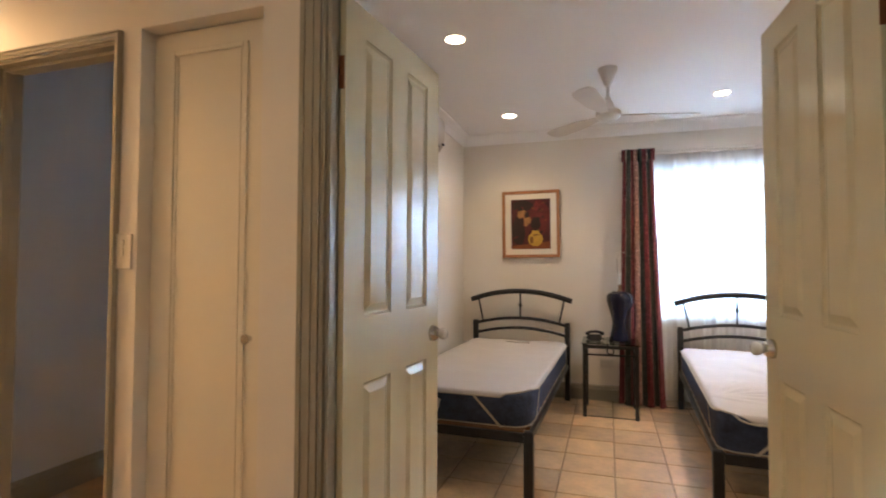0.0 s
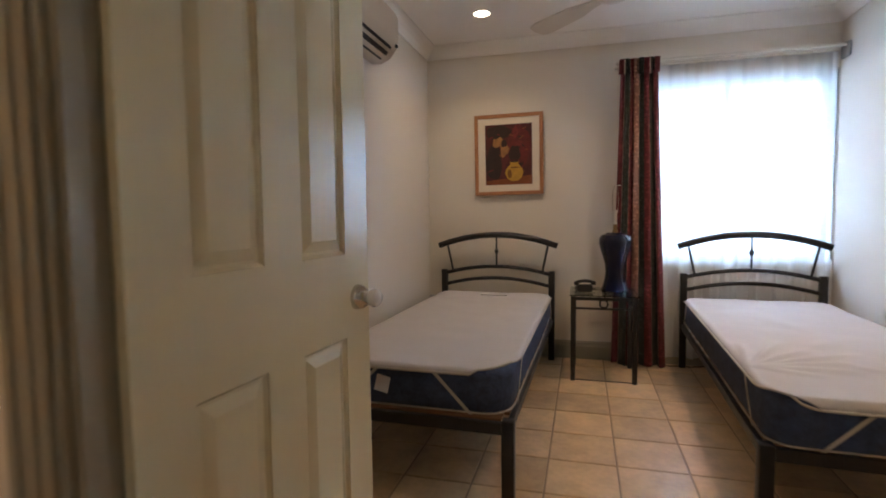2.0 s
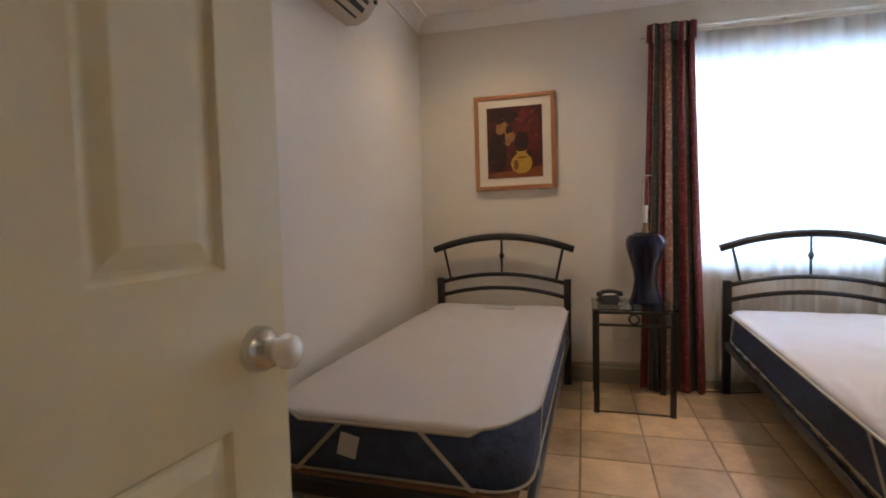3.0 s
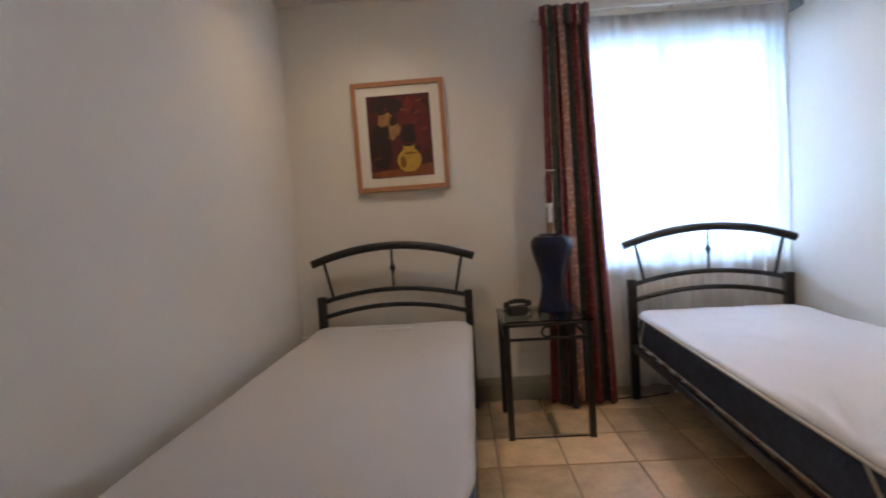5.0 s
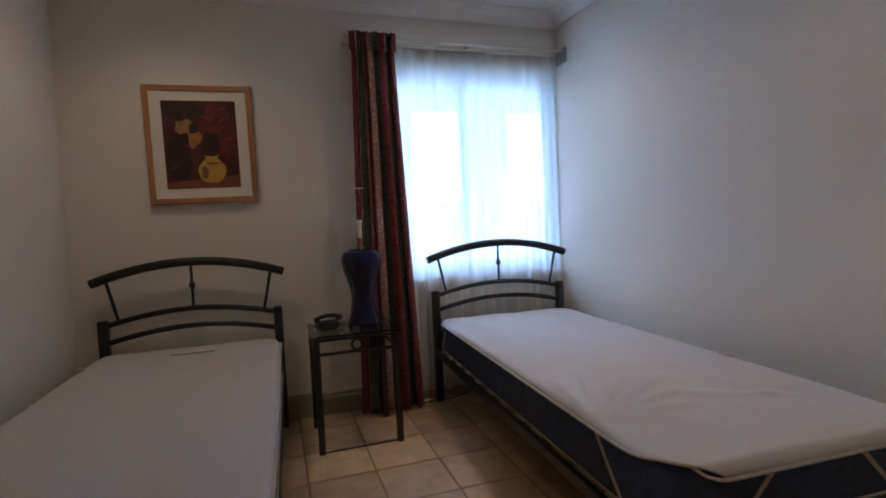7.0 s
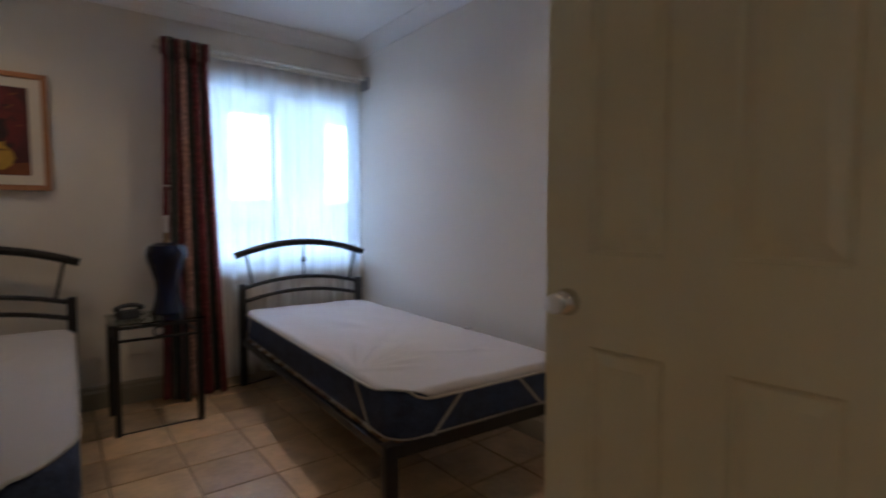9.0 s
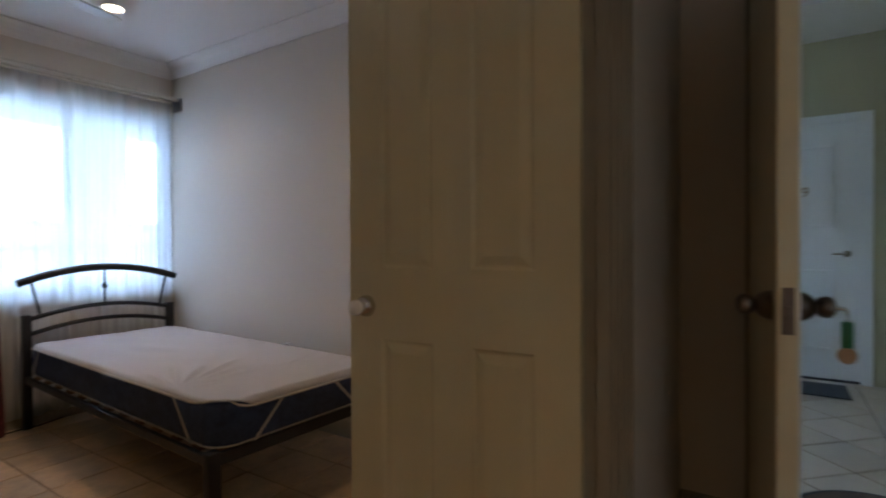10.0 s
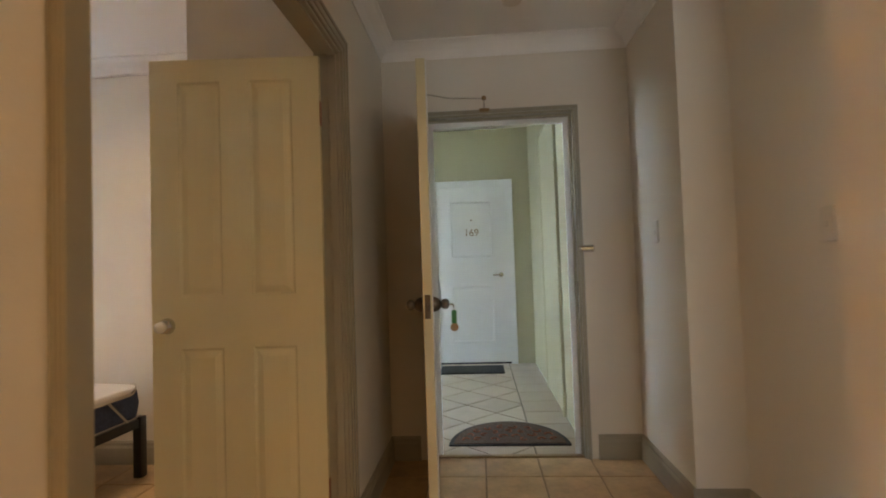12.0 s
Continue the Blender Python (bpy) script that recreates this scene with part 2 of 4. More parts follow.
# ---- mesh helpers ----
def box(bm, lo, hi, bevel=0.0, segs=2):
    made = bmesh.ops.create_cube(bm, size=1)["verts"]
    c = [(a + b) / 2 for a, b in zip(lo, hi)]
    s = [b - a for a, b in zip(lo, hi)]
    for v in made:
        v.co = Vector((c[0] + v.co.x * s[0], c[1] + v.co.y * s[1], c[2] + v.co.z * s[2]))
    if bevel:
        edges = list({e for v in made for e in v.link_edges})
        bmesh.ops.bevel(bm, geom=edges, offset=bevel, segments=segs, affect="EDGES", profile=0.5)
    return bm


def solid(lo, hi, bevel=0.0, segs=2):
    return box(bmesh.new(), lo, hi, bevel, segs)


def tube(bm, pts, r, sides=12, caps=True):
    """A round bar along points."""
    pts = [Vector(p) for p in pts]
    rings, up = [], Vector((0, 0, 1))
    for i, p in enumerate(pts):
        d = (pts[min(i + 1, len(pts) - 1)] - pts[max(i - 1, 0)]).normalized()
        ref = up if abs(d.z) < 0.9 else Vector((0, 1, 0))
        a = d.cross(ref).normalized()
        b = d.cross(a).normalized()
        rings.append([bm.verts.new(p + a * r * math.cos(2 * math.pi * k / sides) + b * r * math.sin(2 * math.pi * k / sides)) for k in range(sides)])
    for q, w in zip(rings, rings[1:]):
        for k in range(sides):
            bm.faces.new((q[k], q[(k + 1) % sides], w[(k + 1) % sides], w[k]))
    if caps:
        bm.faces.new(rings[0][::-1])
        bm.faces.new(rings[-1])
    return bm


def lathe(bm, profile, at=(0, 0, 0), sides=32, axis="z", caps=True):
    """Turned shape from (radius, height) pairs."""
    rings = []
    for r, h in profile:
        ring = []
        for k in range(sides):
            a = 2 * math.pi * k / sides
            x, y = r * math.cos(a), r * math.sin(a)
            v = {"z": (x, y, h), "y": (x, h, y), "x": (h, x, y)}[axis]
            ring.append(bm.verts.new(Vector(v) + Vector(at)))
        rings.append(ring)
    for q, w in zip(rings, rings[1:]):
        for k in range(sides):
            bm.faces.new((q[k], q[(k + 1) % sides], w[(k + 1) % sides], w[k]))
    if caps:
        bm.faces.new(rings[0][::-1])
        bm.faces.new(rings[-1])
    return bm


def mesh_of(name, bm, material, smooth=False):
    bmesh.ops.recalc_face_normals(bm, faces=bm.faces)
    me = bpy.data.meshes.new(name)
    bm.to_mesh(me)
    bm.free()
    me.materials.append(material)
    if smooth:
        for p in me.polygons:
            p.use_smooth = True
        me.set_sharp_from_angle(angle=radians(38))
    return me


def part(name, bm, material, parent, label="", smooth=False):
    ob = new(name, mesh_of(name, bm, material, smooth))
    ob.parent = parent
    return tagged(ob, label)


def thing(name, label, category, m=None, group=""):
    ob = new(name)
    ob.empty_display_size = 0.1
    if m is not None:
        ob.matrix_basis = m
    return tagged(ob, label, category, group)


def structure(name, bm, material, label, category, smooth=False):
    return tagged(new(name, mesh_of(name, bm, material, smooth)), label, category, kind="structure")


def wall_mesh(axis, a0, a1, z0, z1, f0, f1, holes=()):
    """A wall along x or y with openings (from, to, bottom, top) cut through it."""
    bm = bmesh.new()
    cuts = sorted({a0, a1, *[h[0] for h in holes], *[h[1] for h in holes]})
    for s, e in zip(cuts, cuts[1:]):
        spans, mid = [(z0, z1)], (s + e) / 2
        for h in holes:
            if h[0] < mid < h[1]:
                spans = [(lo, hi) for lo, hi in ((z0, h[2]), (h[3], z1)) if hi - lo > 0.001]
        for lo, hi in spans:
            if axis == "x":
                box(bm, (s, f0, lo), (e, f1, hi))
            else:
                box(bm, (f0, s, lo), (f1, e, hi))
    bmesh.ops.remove_doubles(bm, verts=bm.verts, dist=0.0005)
    return bm


def strip(bm, p, q, profile, out):
    """A moulding from p to q; profile is (outwards, up) pairs; out is the outward direction in plan."""
    p, q, out = Vector(p), Vector(q), Vector((out[0], out[1], 0))
    ends = [[bm.verts.new(e + out * o + Vector((0, 0, u))) for o, u in profile] for e in (p, q)]
    n = len(profile)
    for k in range(n):
        bm.faces.new((ends[0][k], ends[0][(k + 1) % n], ends[1][(k + 1) % n], ends[1][k]))
    bm.faces.new(ends[0][::-1])
    bm.faces.new(ends[1])


SKIRT = [(0, 0), (0.018, 0), (0.018, 0.10), (0.012, 0.115), (0.012, 0.128), (0.004, 0.142), (0, 0.142)]
COVE = [(0, 0), (0, -0.09), (0.008, -0.09), (0.012, -0.075), (0.03, -0.045), (0.055, -0.022), (0.075, -0.012), (0.09, -0.008), (0.09, 0)]

# ---- rooms: setting ----
H = 2.50                       # ceiling height
XL, XR = -1.30, 1.62           # bedroom side walls
YN = 4.93                      # head wall
YH, YB = 1.315, 1.415          # dividing wall: hall face, bedroom face
XF = 1.655                     # front wall, hall face
OL, OR = -0.706, 0.688         # double doorway

structure("wall_north", wall_mesh("x", -1.42, 1.74, 0, H + 0.1, YN, YN + 0.2, [(0.33, 1.617, 0.80, 2.105)]), WALL, "cream painted head wall with a window opening", "wall")
structure("wall_west", wall_mesh("y", YB, YN, 0, H + 0.1, XL - 0.12, XL), WALL, "plain cream painted bedroom wall", "wall")
CX, CY = 0.758, 2.025           # closet corner behind the right-hand door
structure("wall_closet_side", wall_mesh("y", YB, CY, 0, H + 0.1, CX, CX + 0.09), WALL, "cream closet side wall behind the open door", "wall")
structure("wall_closet_front", wall_mesh("x", CX + 0.09, XR, 0, H + 0.1, CY - 0.09, CY), WALL, "cream closet front wall", "wall")
structure("wall_east", wall_mesh("y", YB, YN, 0, H + 0.1, XR, XR + 0.12), WALL, "plain cream painted bedroom wall", "wall")
structure("wall_dividing", wall_mesh("x", -3.4, XF, 0, H + 0.1, YH, YB, [(OL, OR, 0, 2.07), (-1.39, -0.91, 0, 2.00), (-2.12, -1.495, 0, 1.97)]), WALL,
          "cream wall between hall and bedroom, with door openings", "wall")
structure("wall_front", wall_mesh("y", -0.155, YB + 0.2, 0, H + 0.35, XF, XF + 0.15, [(0.165, 1.07, 0, 2.06)]), WALL, "cream hall wall with the entrance doorway", "wall")
structure("wall_hall_south", wall_mesh("x", 0.93, XF + 0.15, 0, H + 0.1, -0.38, -0.155), WALL, "cream hall wall beside the entrance", "wall")
structure("wall_hall_nib", wall_mesh("x", 0.30, 0.93, 0, H + 0.1, -0.50, -0.38), WALL, "cream hall wall set back behind a corner", "wall")
structure("wall_hall_return", wall_mesh("y", -1.9, -0.38, 0, H + 0.1, 0.18, 0.30), WALL, "cream end wall of the living side", "wall")
structure("wall_corridor_south", wall_mesh("x", -4.0, -0.945, 0, H + 0.1, 0.33, 0.45), WALL, "plain cream corridor wall", "wall")
structure("wall_living_south", wall_mesh("x", -4.0, 0.30, 0, H + 0.1, -2.0, -1.9), WALL, "plain cream living side wall", "wall")
# unseen wall; its opening is added to go with the fill lamp
structure("wall_living_west", wall_mesh("y", -1.9, YH, 0, H + 0.1, -4.1, -4.0, [(-1.7, -0.3, 0.8, 2.2)]), WALL, "unseen cream living side wall with an added opening", "wall")
structure("wall_hall_west", wall_mesh("x", -4.0, -3.4, 0, H + 0.1, YH, YB), WALL, "plain cream wall", "wall")
structure("ceiling", solid((-4.1, -2.0, H), (XF, YN + 0.1, H + 0.08)), CEIL, "flat white plaster ceiling", "ceiling")
# small room behind the far doorway and cupboard back
structure("wall_small_room_west", wall_mesh("y", YB, 3.4, 0, H + 0.1, -2.85, -2.73), GREY_WALL, "pale grey-blue wall of a side room", "wall")
structure("wall_small_room_east", wall_mesh("y", YB, 3.4, 0, H + 0.1, -1.50, -1.42), GREY_WALL, "pale grey-blue wall of a side room", "wall")
# opening added so the outside glow lights the side room
structure("wall_small_room_north", wall_mesh("x", -2.85, -1.42, 0, H + 0.1, 3.4, 3.5, [(-2.1, -1.85, 1.6, 1.9)]), GREY_WALL, "pale grey-blue side room wall with an opening added to admit light", "wall")
# lobby
structure("wall_lobby_far", wall_mesh("y", 0.03, 3.6, 0, 2.85, 4.57, 4.7, [(0.40, 1.25, 0, 2.08)]), LOBBY, "pale olive lobby wall with a white door", "wall")
structure("wall_lobby_side", wall_mesh("x", XF + 0.15, 4.7, 0, 2.85, 0.03, 0.15), LOBBY, "pale olive lobby wall with a flush service door", "wall")
structure("wall_lobby_near", wall_mesh("y", YB + 0.2, 3.6, 0, 2.85, XF, XF + 0.15), LOBBY, "pale olive lobby wall", "wall")
# unseen wall added to hold back the outside glow; opening sized for brightness
structure("wall_lobby_end", wall_mesh("x", XF + 0.15, 4.57, 0, 2.85, 3.6, 3.7, [(2.2, 3.6, 1.18, 2.22)]), LOBBY, "unseen olive lobby end wall, added with an opening to limit light", "wall")
structure("ceiling_lobby", solid((XF, 0.03, 2.75), (4.7, 3.6, 2.85)), CEIL, "flat white lobby ceiling", "ceiling")
structure("ground", solid((-60, -60, -0.5), (60, 60, -0.25)), CONCRETE, "pale concrete ground outside", "ground")

bm = bmesh.new()
for p, q, o in (((XL, YN, H), (XR, YN, H), (0, -1)), ((XL, YB, H), (XL, YN, H), (1, 0)), ((XR, CY, H), (XR, YN, H), (-1, 0)), ((XL, YB, H), (CX, YB, H), (0, 1)), ((CX, CY, H), (XR, CY, H), (0, 1))):
    strip(bm, p, q, COVE, o)
structure("cornice_bedroom", bm, CEIL, "white coved plaster cornice", "cornice")
bm = bmesh.new()
for p, q, o in (((XF, -0.155, H), (XF, YH, H), (-1, 0)), ((-4, YH, H), (XF, YH, H), (0, -1)), ((0.93, -0.155, H), (XF, -0.155, H), (0, 1))):
    strip(bm, p, q, COVE, o)
structure("cornice_hall", bm, CEIL, "white coved plaster cornice", "cornice")
bm = bmesh.new()
for p, q, o in (((XL, YN, 0), (XR, YN, 0), (0, -1)), ((XL, YB, 0), (XL, YN, 0), (1, 0)), ((XR, CY, 0), (XR, YN, 0), (-1, 0)), ((XL, YB, 0), (OL - 0.07, YB, 0), (0, 1)), ((CX, CY, 0), (XR, CY, 0), (0, 1))):
    strip(bm, p, q, SKIRT, o)
structure("baseboard_bedroom", bm, TRIM, "taupe painted moulded baseboard", "baseboard")
bm = bmesh.new()
for p, q, o in (((XF, -0.155, 0), (XF, 0.10, 0), (-1, 0)), ((0.93, -0.155, 0), (XF, -0.155, 0), (0, 1)), ((0.93, -0.38, 0), (0.93, -0.137, 0), (-1, 0)), ((0.30, -0.38, 0), (0.912, -0.38, 0), (0, 1)),
                ((OR + 0.07, YH, 0), (XF, YH, 0), (0, -1)), ((-0.91, YH, 0), (OL - 0.066, YH, 0), (0, -1)), ((-1.484, YH, 0), (-1.39, YH, 0), (0, -1)), ((-0.945, 0.45, 0), (-4.0, 0.45, 0), (0, 1)), ((XF, 1.14, 0), (XF, YH, 0), (-1, 0))):
    strip(bm, p, q, SKIRT, o)
structure("baseboard_hall", bm, TRIM, "taupe painted moulded baseboard", "baseboard")
bm = bmesh.new()
strip(bm, (-2.73, YB, 0), (-2.73, 3.4, 0), SKIRT, (1, 0))
structure("baseboard_small_room", bm, TRIM, "taupe painted baseboard", "baseboard")


def architrave(name, axis, a0, a1, top, face, sign, width=0.066, material=TRIM, label="taupe moulded door architrave"):
    """Two legs and a head round an opening, in three steps of moulding."""
    holder = tagged(new(name), label, "architrave", kind="structure")
    steps = ((0.0, 1.0, 0.012), (0.30, 0.975, 0.017), (0.70, 0.95, 0.022))

    def bar(lo_a, hi_a, lo_z, hi_z):
        f = sorted((face, face + sign * bar.t))
        return ((lo_a, f[0], lo_z), (hi_a, f[1], hi_z)) if axis == "x" else ((f[0], lo_a, lo_z), (f[1], hi_a, hi_z))
    for nm, side in (("leg", -1), ("leg", 1), ("head", 0)):
        bm = bmesh.new()
        for s, e, t in steps:
            bar.t = t
            if side == -1:
                box(bm, *bar(a0 - e * width, a0 - s * width, 0, top + s * width), 0.002, 1)
            elif side == 1:
                box(bm, *bar(a1 + s * width, a1 + e * width, 0, top + s * width), 0.002, 1)
            else:
                box(bm, *bar(a0 - e * width, a1 + e * width, top + s * width + 0.0005, top + e * width), 0.002, 1)
        part(nm, bm, material, holder)
    return holder


def jambs(name, axis, a0, a1, top, f0, f1, material, label, stop_at, thick=0.012):
    """Lining of an opening with a door stop bead."""
    bm = bmesh.new()

    def put(lo_a, hi_a, lo_f, hi_f, lo_z, hi_z):
        if axis == "x":
            box(bm, (lo_a, lo_f, lo_z), (hi_a, hi_f, hi_z), 0.0015, 1)
        else:
            box(bm, (lo_f, lo_a, lo_z), (hi_f, hi_a, hi_z), 0.0015, 1)
    put(a0, a0 + thick, f0, f1, 0, top)
    put(a1 - thick, a1, f0, f1, 0, top)
    put(a0 + thick, a1 - thick, f0, f1, top - thick, top)
    s0, s1 = stop_at
    put(a0 + thick, a0 + thick + 0.012, s0, s1, 0, top - thick)
    put(a1 - thick - 0.012, a1 - thick, s0, s1, 0, top - thick)
    put(a0 + thick + 0.012, a1 - thick - 0.012, s0, s1, top - thick - 0.012, top - thick)
    return structure(name, bm, material, label, "door frame")


architrave("trim_bedroom_door_hall_side", "x", OL, OR, 2.07, YH, -1)
architrave("trim_bedroom_door_inside", "x", OL, OR, 2.07, YB, 1)
jambs("door_frame_bedroom", "x", OL, OR, 2.07, YH - 0.002, YB + 0.002, TRIM, "taupe painted double door lining", (YH + 0.012, YH + 0.045))
architrave("trim_small_room_door", "x", -2.12, -1.495, 1.97, YH, -1, 0.03)
jambs("door_frame_small_room", "x", -2.12, -1.495, 1.97, YH - 0.002, YB + 0.002, TRIM, "taupe painted door lining", (YH + 0.03, YH + 0.06))
bm = solid((-2.108, YH + 0.010, 0.94), (-2.104, YH + 0.028, 1.03), 0.001, 1)
tagged(new("strike_plate", mesh_of("strike_plate", bm, CHROME)), "small metal strike plate in a door lining", "strike plate")
bm = solid((XF + 0.012, 0.1765, 0.950), (XF + 0.040, 0.1805, 1.035), 0.001, 1)
tagged(new("strike_plate", mesh_of("strike_plate", bm, BRONZE)), "dark bronze strike plate in the entrance door lining", "strike plate")
architrave("trim_entrance", "y", 0.165, 1.07, 2.06, XF, -1, 0.022)
jambs("door_frame_entrance", "y", 0.165, 1.07, 2.06, XF - 0.002, XF + 0.075, TRIM, "taupe entrance door lining", (XF + 0.045, XF + 0.075))
jambs("door_frame_entrance_outside", "y", 0.165, 1.07, 2.06, XF + 0.076, XF + 0.155, DOOR_WHITE, "white outer entrance door frame", (XF + 0.08, XF + 0.09), 0.042)


# ---- doors ----
def panel_block(bm, x0, x1, z0, z1, y, sign, edge=0.026, rise=0.007, sunk=0.009):
    """A raised field in a recess, on the face at y."""
    def ring(inset, d):
        return [bm.verts.new((x, y + sign * d, z)) for x, z in ((x0 + inset, z0 + inset), (x1 - inset, z0 + inset), (x1 - inset, z1 - inset), (x0 + inset, z1 - inset))]
    rings = [ring(-0.001, -sunk * 0.2), ring(0.008, -sunk), ring(0.014, -sunk), ring(edge + 0.012, rise - sunk + 0.002), ring(edge + 0.014, rise - sunk + 0.002)]
    for q, w in zip(rings, rings[1:]):
        for k in range(4):
            bm.faces.new((q[k], q[(k + 1) % 4], w[(k + 1) % 4], w[k]))
    bm.faces.new(rings[-1])


def knob_pair(door, x, z, ty, ivory=True):
    bell = [(0.001, 0), (0.033, 0.0), (0.033, 0.005), (0.030, 0.016), (0.024, 0.026), (0.014, 0.033), (0.001, 0.034)]
    ball = [(0.001, 0.032), (0.012, 0.033), (0.020, 0.039), (0.024, 0.050), (0.022, 0.061), (0.014, 0.068), (0.001, 0.070)]
    for sign in (1, -1):
        rose = lathe(bmesh.new(), [(r0, (ty + d) * sign) for r0, d in bell], (x, 0, z), 24, "y")
        handle = part("handle", rose, CHROME if ivory else BRONZE, door, "polished chrome rose" if ivory else "dark bronze rose", True)
        kn = lathe(bmesh.new(), [(r0, (ty + d) * sign) for r0, d in ball], (x, 0, z), 24, "y")
        part("knob", kn, PORCELAIN if ivory else BRONZE, handle, "white porcelain knob" if ivory else "dark bronze knob", True)


def four_panel_door(name, label, m, w=0.705, h=2.04, t=0.036, hinge_side=1):
    """Local x from the hinge to the free edge, y across the thickness."""
    door = thing(name, label, "door", m, "bedroom double doors")
    st, mu = 0.115, 0.12
    pw = (w - 2 * st - mu) / 2
    xs = [(st, st + pw), (st + pw + mu, w - st)]
    zs = [(0.20, 0.845), (1.055, 1.945)]
    bm = bmesh.new()
    ht = t / 2
    z0 = 0.012
    for lo, hi in (((0, -ht, z0), (st, ht, h)), ((w - st, -ht, z0), (w, ht, h)), ((st, -ht, z0), (w - st, ht, zs[0][0])), ((st, -ht, zs[0][1]), (w - st, ht, zs[1][0])),
                   ((st, -ht, zs[1][1]), (w - st, ht, h)), ((st + pw, -ht, zs[0][0]), (st + pw + mu, ht, zs[0][1])), ((st + pw, -ht, zs[1][0]), (st + pw + mu, ht, zs[1][1]))):
        box(bm, lo, hi)
    bmesh.ops.remove_doubles(bm, verts=bm.verts, dist=0.0004)
    for a, b in xs:
        for c, d in zs:
            box(bm, (a, -ht + 0.012, c), (b, ht - 0.012, d))
    part("leaf", bm, DOOR, door)
    for a, b in xs:
        for c, d in zs:
            bm = bmesh.new()
            panel_block(bm, a, b, c, d, ht, 1)
            panel_block(bm, a, b, c, d, -ht, -1)
            part("panel", bm, DOOR, door)
    knob_pair(door, w - 0.062, 0.94, ht)
    for z in (0.25, 1.80):
        bm = bmesh.new()
        tube(bm, [(-0.004, hinge_side * (ht + 0.004), z - 0.05), (-0.004, hinge_side * (ht + 0.004), z + 0.05)], 0.0065, 10)
        box(bm, (-0.0035, -ht + 0.004, z - 0.05), (-0.0005, ht + 0.002, z + 0.05))
        part("hinge", bm, COPPER, door, "coppery butt hinge", True)
    return door


four_panel_door("bedroom_door", "cream four-panel door with porcelain knob, open beside the single bed", pose(-0.690, 1.395, 0, 0, 0, 85.3), hinge_side=1)
four_panel_door("bedroom_door", "cream four-panel door with porcelain knob, standing open into bedroom", pose(0.666, 1.395, 0, 0, 0, 94.0), hinge_side=-1)

# linen cupboard door with applied moulding
cup = thing("cupboard_door", "closed narrow cream cupboard door with applied moulding", "cupboard", pose(-1.388, YH + 0.062, 0))
part("leaf", solid((0.0, -0.009, 0.02), (0.474, 0.009, 1.995), 0.002, 1), CUPBOARD, cup)
bm = bmesh.new()
for a, b in (((0.075, -0.016, 0.14), (0.093, -0.009, 1.93)), ((0.367, -0.016, 0.14), (0.385, -0.009, 1.93)), ((0.093, -0.016, 1.912), (0.367, -0.009, 1.93)), ((0.093, -0.016, 0.14), (0.367, -0.009, 0.158))):
    box(bm, a, b, 0.003, 2)
part("moulding", bm, CUPBOARD, cup)
bm = bmesh.new()
for a, b in (((0.100, -0.013, 0.165), (0.106, -0.009, 1.905)), ((0.354, -0.013, 0.165), (0.360, -0.009, 1.905))):
    box(bm, a, b, 0.0015, 1)
part("bead", bm, CUPBOARD, cup)
bm = lathe(bmesh.new(), [(0.001, -0.009), (0.009, -0.010), (0.006, -0.020), (0.015, -0.028), (0.014, -0.036), (0.001, -0.038)], (0.405, 0, 0.99), 20, "y")
part("knob", bm, CHROME, cup, "small metal knob", True)
structure("cupboard_back", solid((-1.42, YB + 0.002, 0), (-0.88, YB + 0.05, 2.05)), WALL, "closed back of the cupboard", "cupboard")

# entrance door, open along the hall wall
front = thing("entrance_door", "cream flush entrance door standing open", "door")
front.matrix_basis = pose(1.652, 1.06, 0, 0, 0, math.degrees(math.atan2(0.978 - 1.06, 0.735 - 1.652)))
FW = 0.92
part("leaf", solid((0.0, -0.020, 0.014), (FW, 0.0195, 2.04), 0.002, 1), DOOR, front)
part("outer_skin", solid((0.004, 0.0197, 0.016), (FW - 0.004, 0.0235, 2.036), 0.001, 1), DOOR_WHITE, front, "white outside face")
bm = solid((FW - 0.0005, -0.012, 0.93), (FW + 0.002, 0.012, 1.03), 0.001, 1)
box(bm, (FW, -0.007, 0.965), (FW + 0.010, 0.007, 0.99), 0.002, 1)
part("latch_plate", bm, BRONZE, front, "dark bronze latch plate")
knob_pair(front, FW - 0.065, 0.985, 0.0235, ivory=False)
keys = thing("keys", "bunch of keys with a green tag hanging from the entrance knob", "keys")
keys.matrix_basis = front.matrix_basis @ pose(FW - 0.065, 0.098, 0.985)
bm = tube(bmesh.new(), [(0, -0.012, 0), (0, 0.010, -0.002), (0.0, 0.014, -0.012)], 0.004, 8)
part("key", bm, CHROME, keys, "", True)
bm = tube(bmesh.new(), [(0.010 * math.cos(a), 0.014, -0.022 + 0.010 * math.sin(a)) for a in [k * math.pi / 8 for k in range(17)]], 0.0012, 6)
part("ring", bm, CHROME, keys, "", True)
bm = solid((-0.006, 0.003, -0.086), (0.006, 0.025, -0.028), 0.004, 2)
part("tag", bm, KEY_GREEN, keys, "green plastic tag", True)
bm = lathe(bmesh.new(), [(0.001, -0.006), (0.016, -0.006), (0.018, -0.003), (0.018, 0.003), (0.016, 0.006), (0.001, 0.006)], (0, 0.014, -0.101), 24, "x")
part("disc", bm, KEY_TAN, keys, "tan round disc", True)


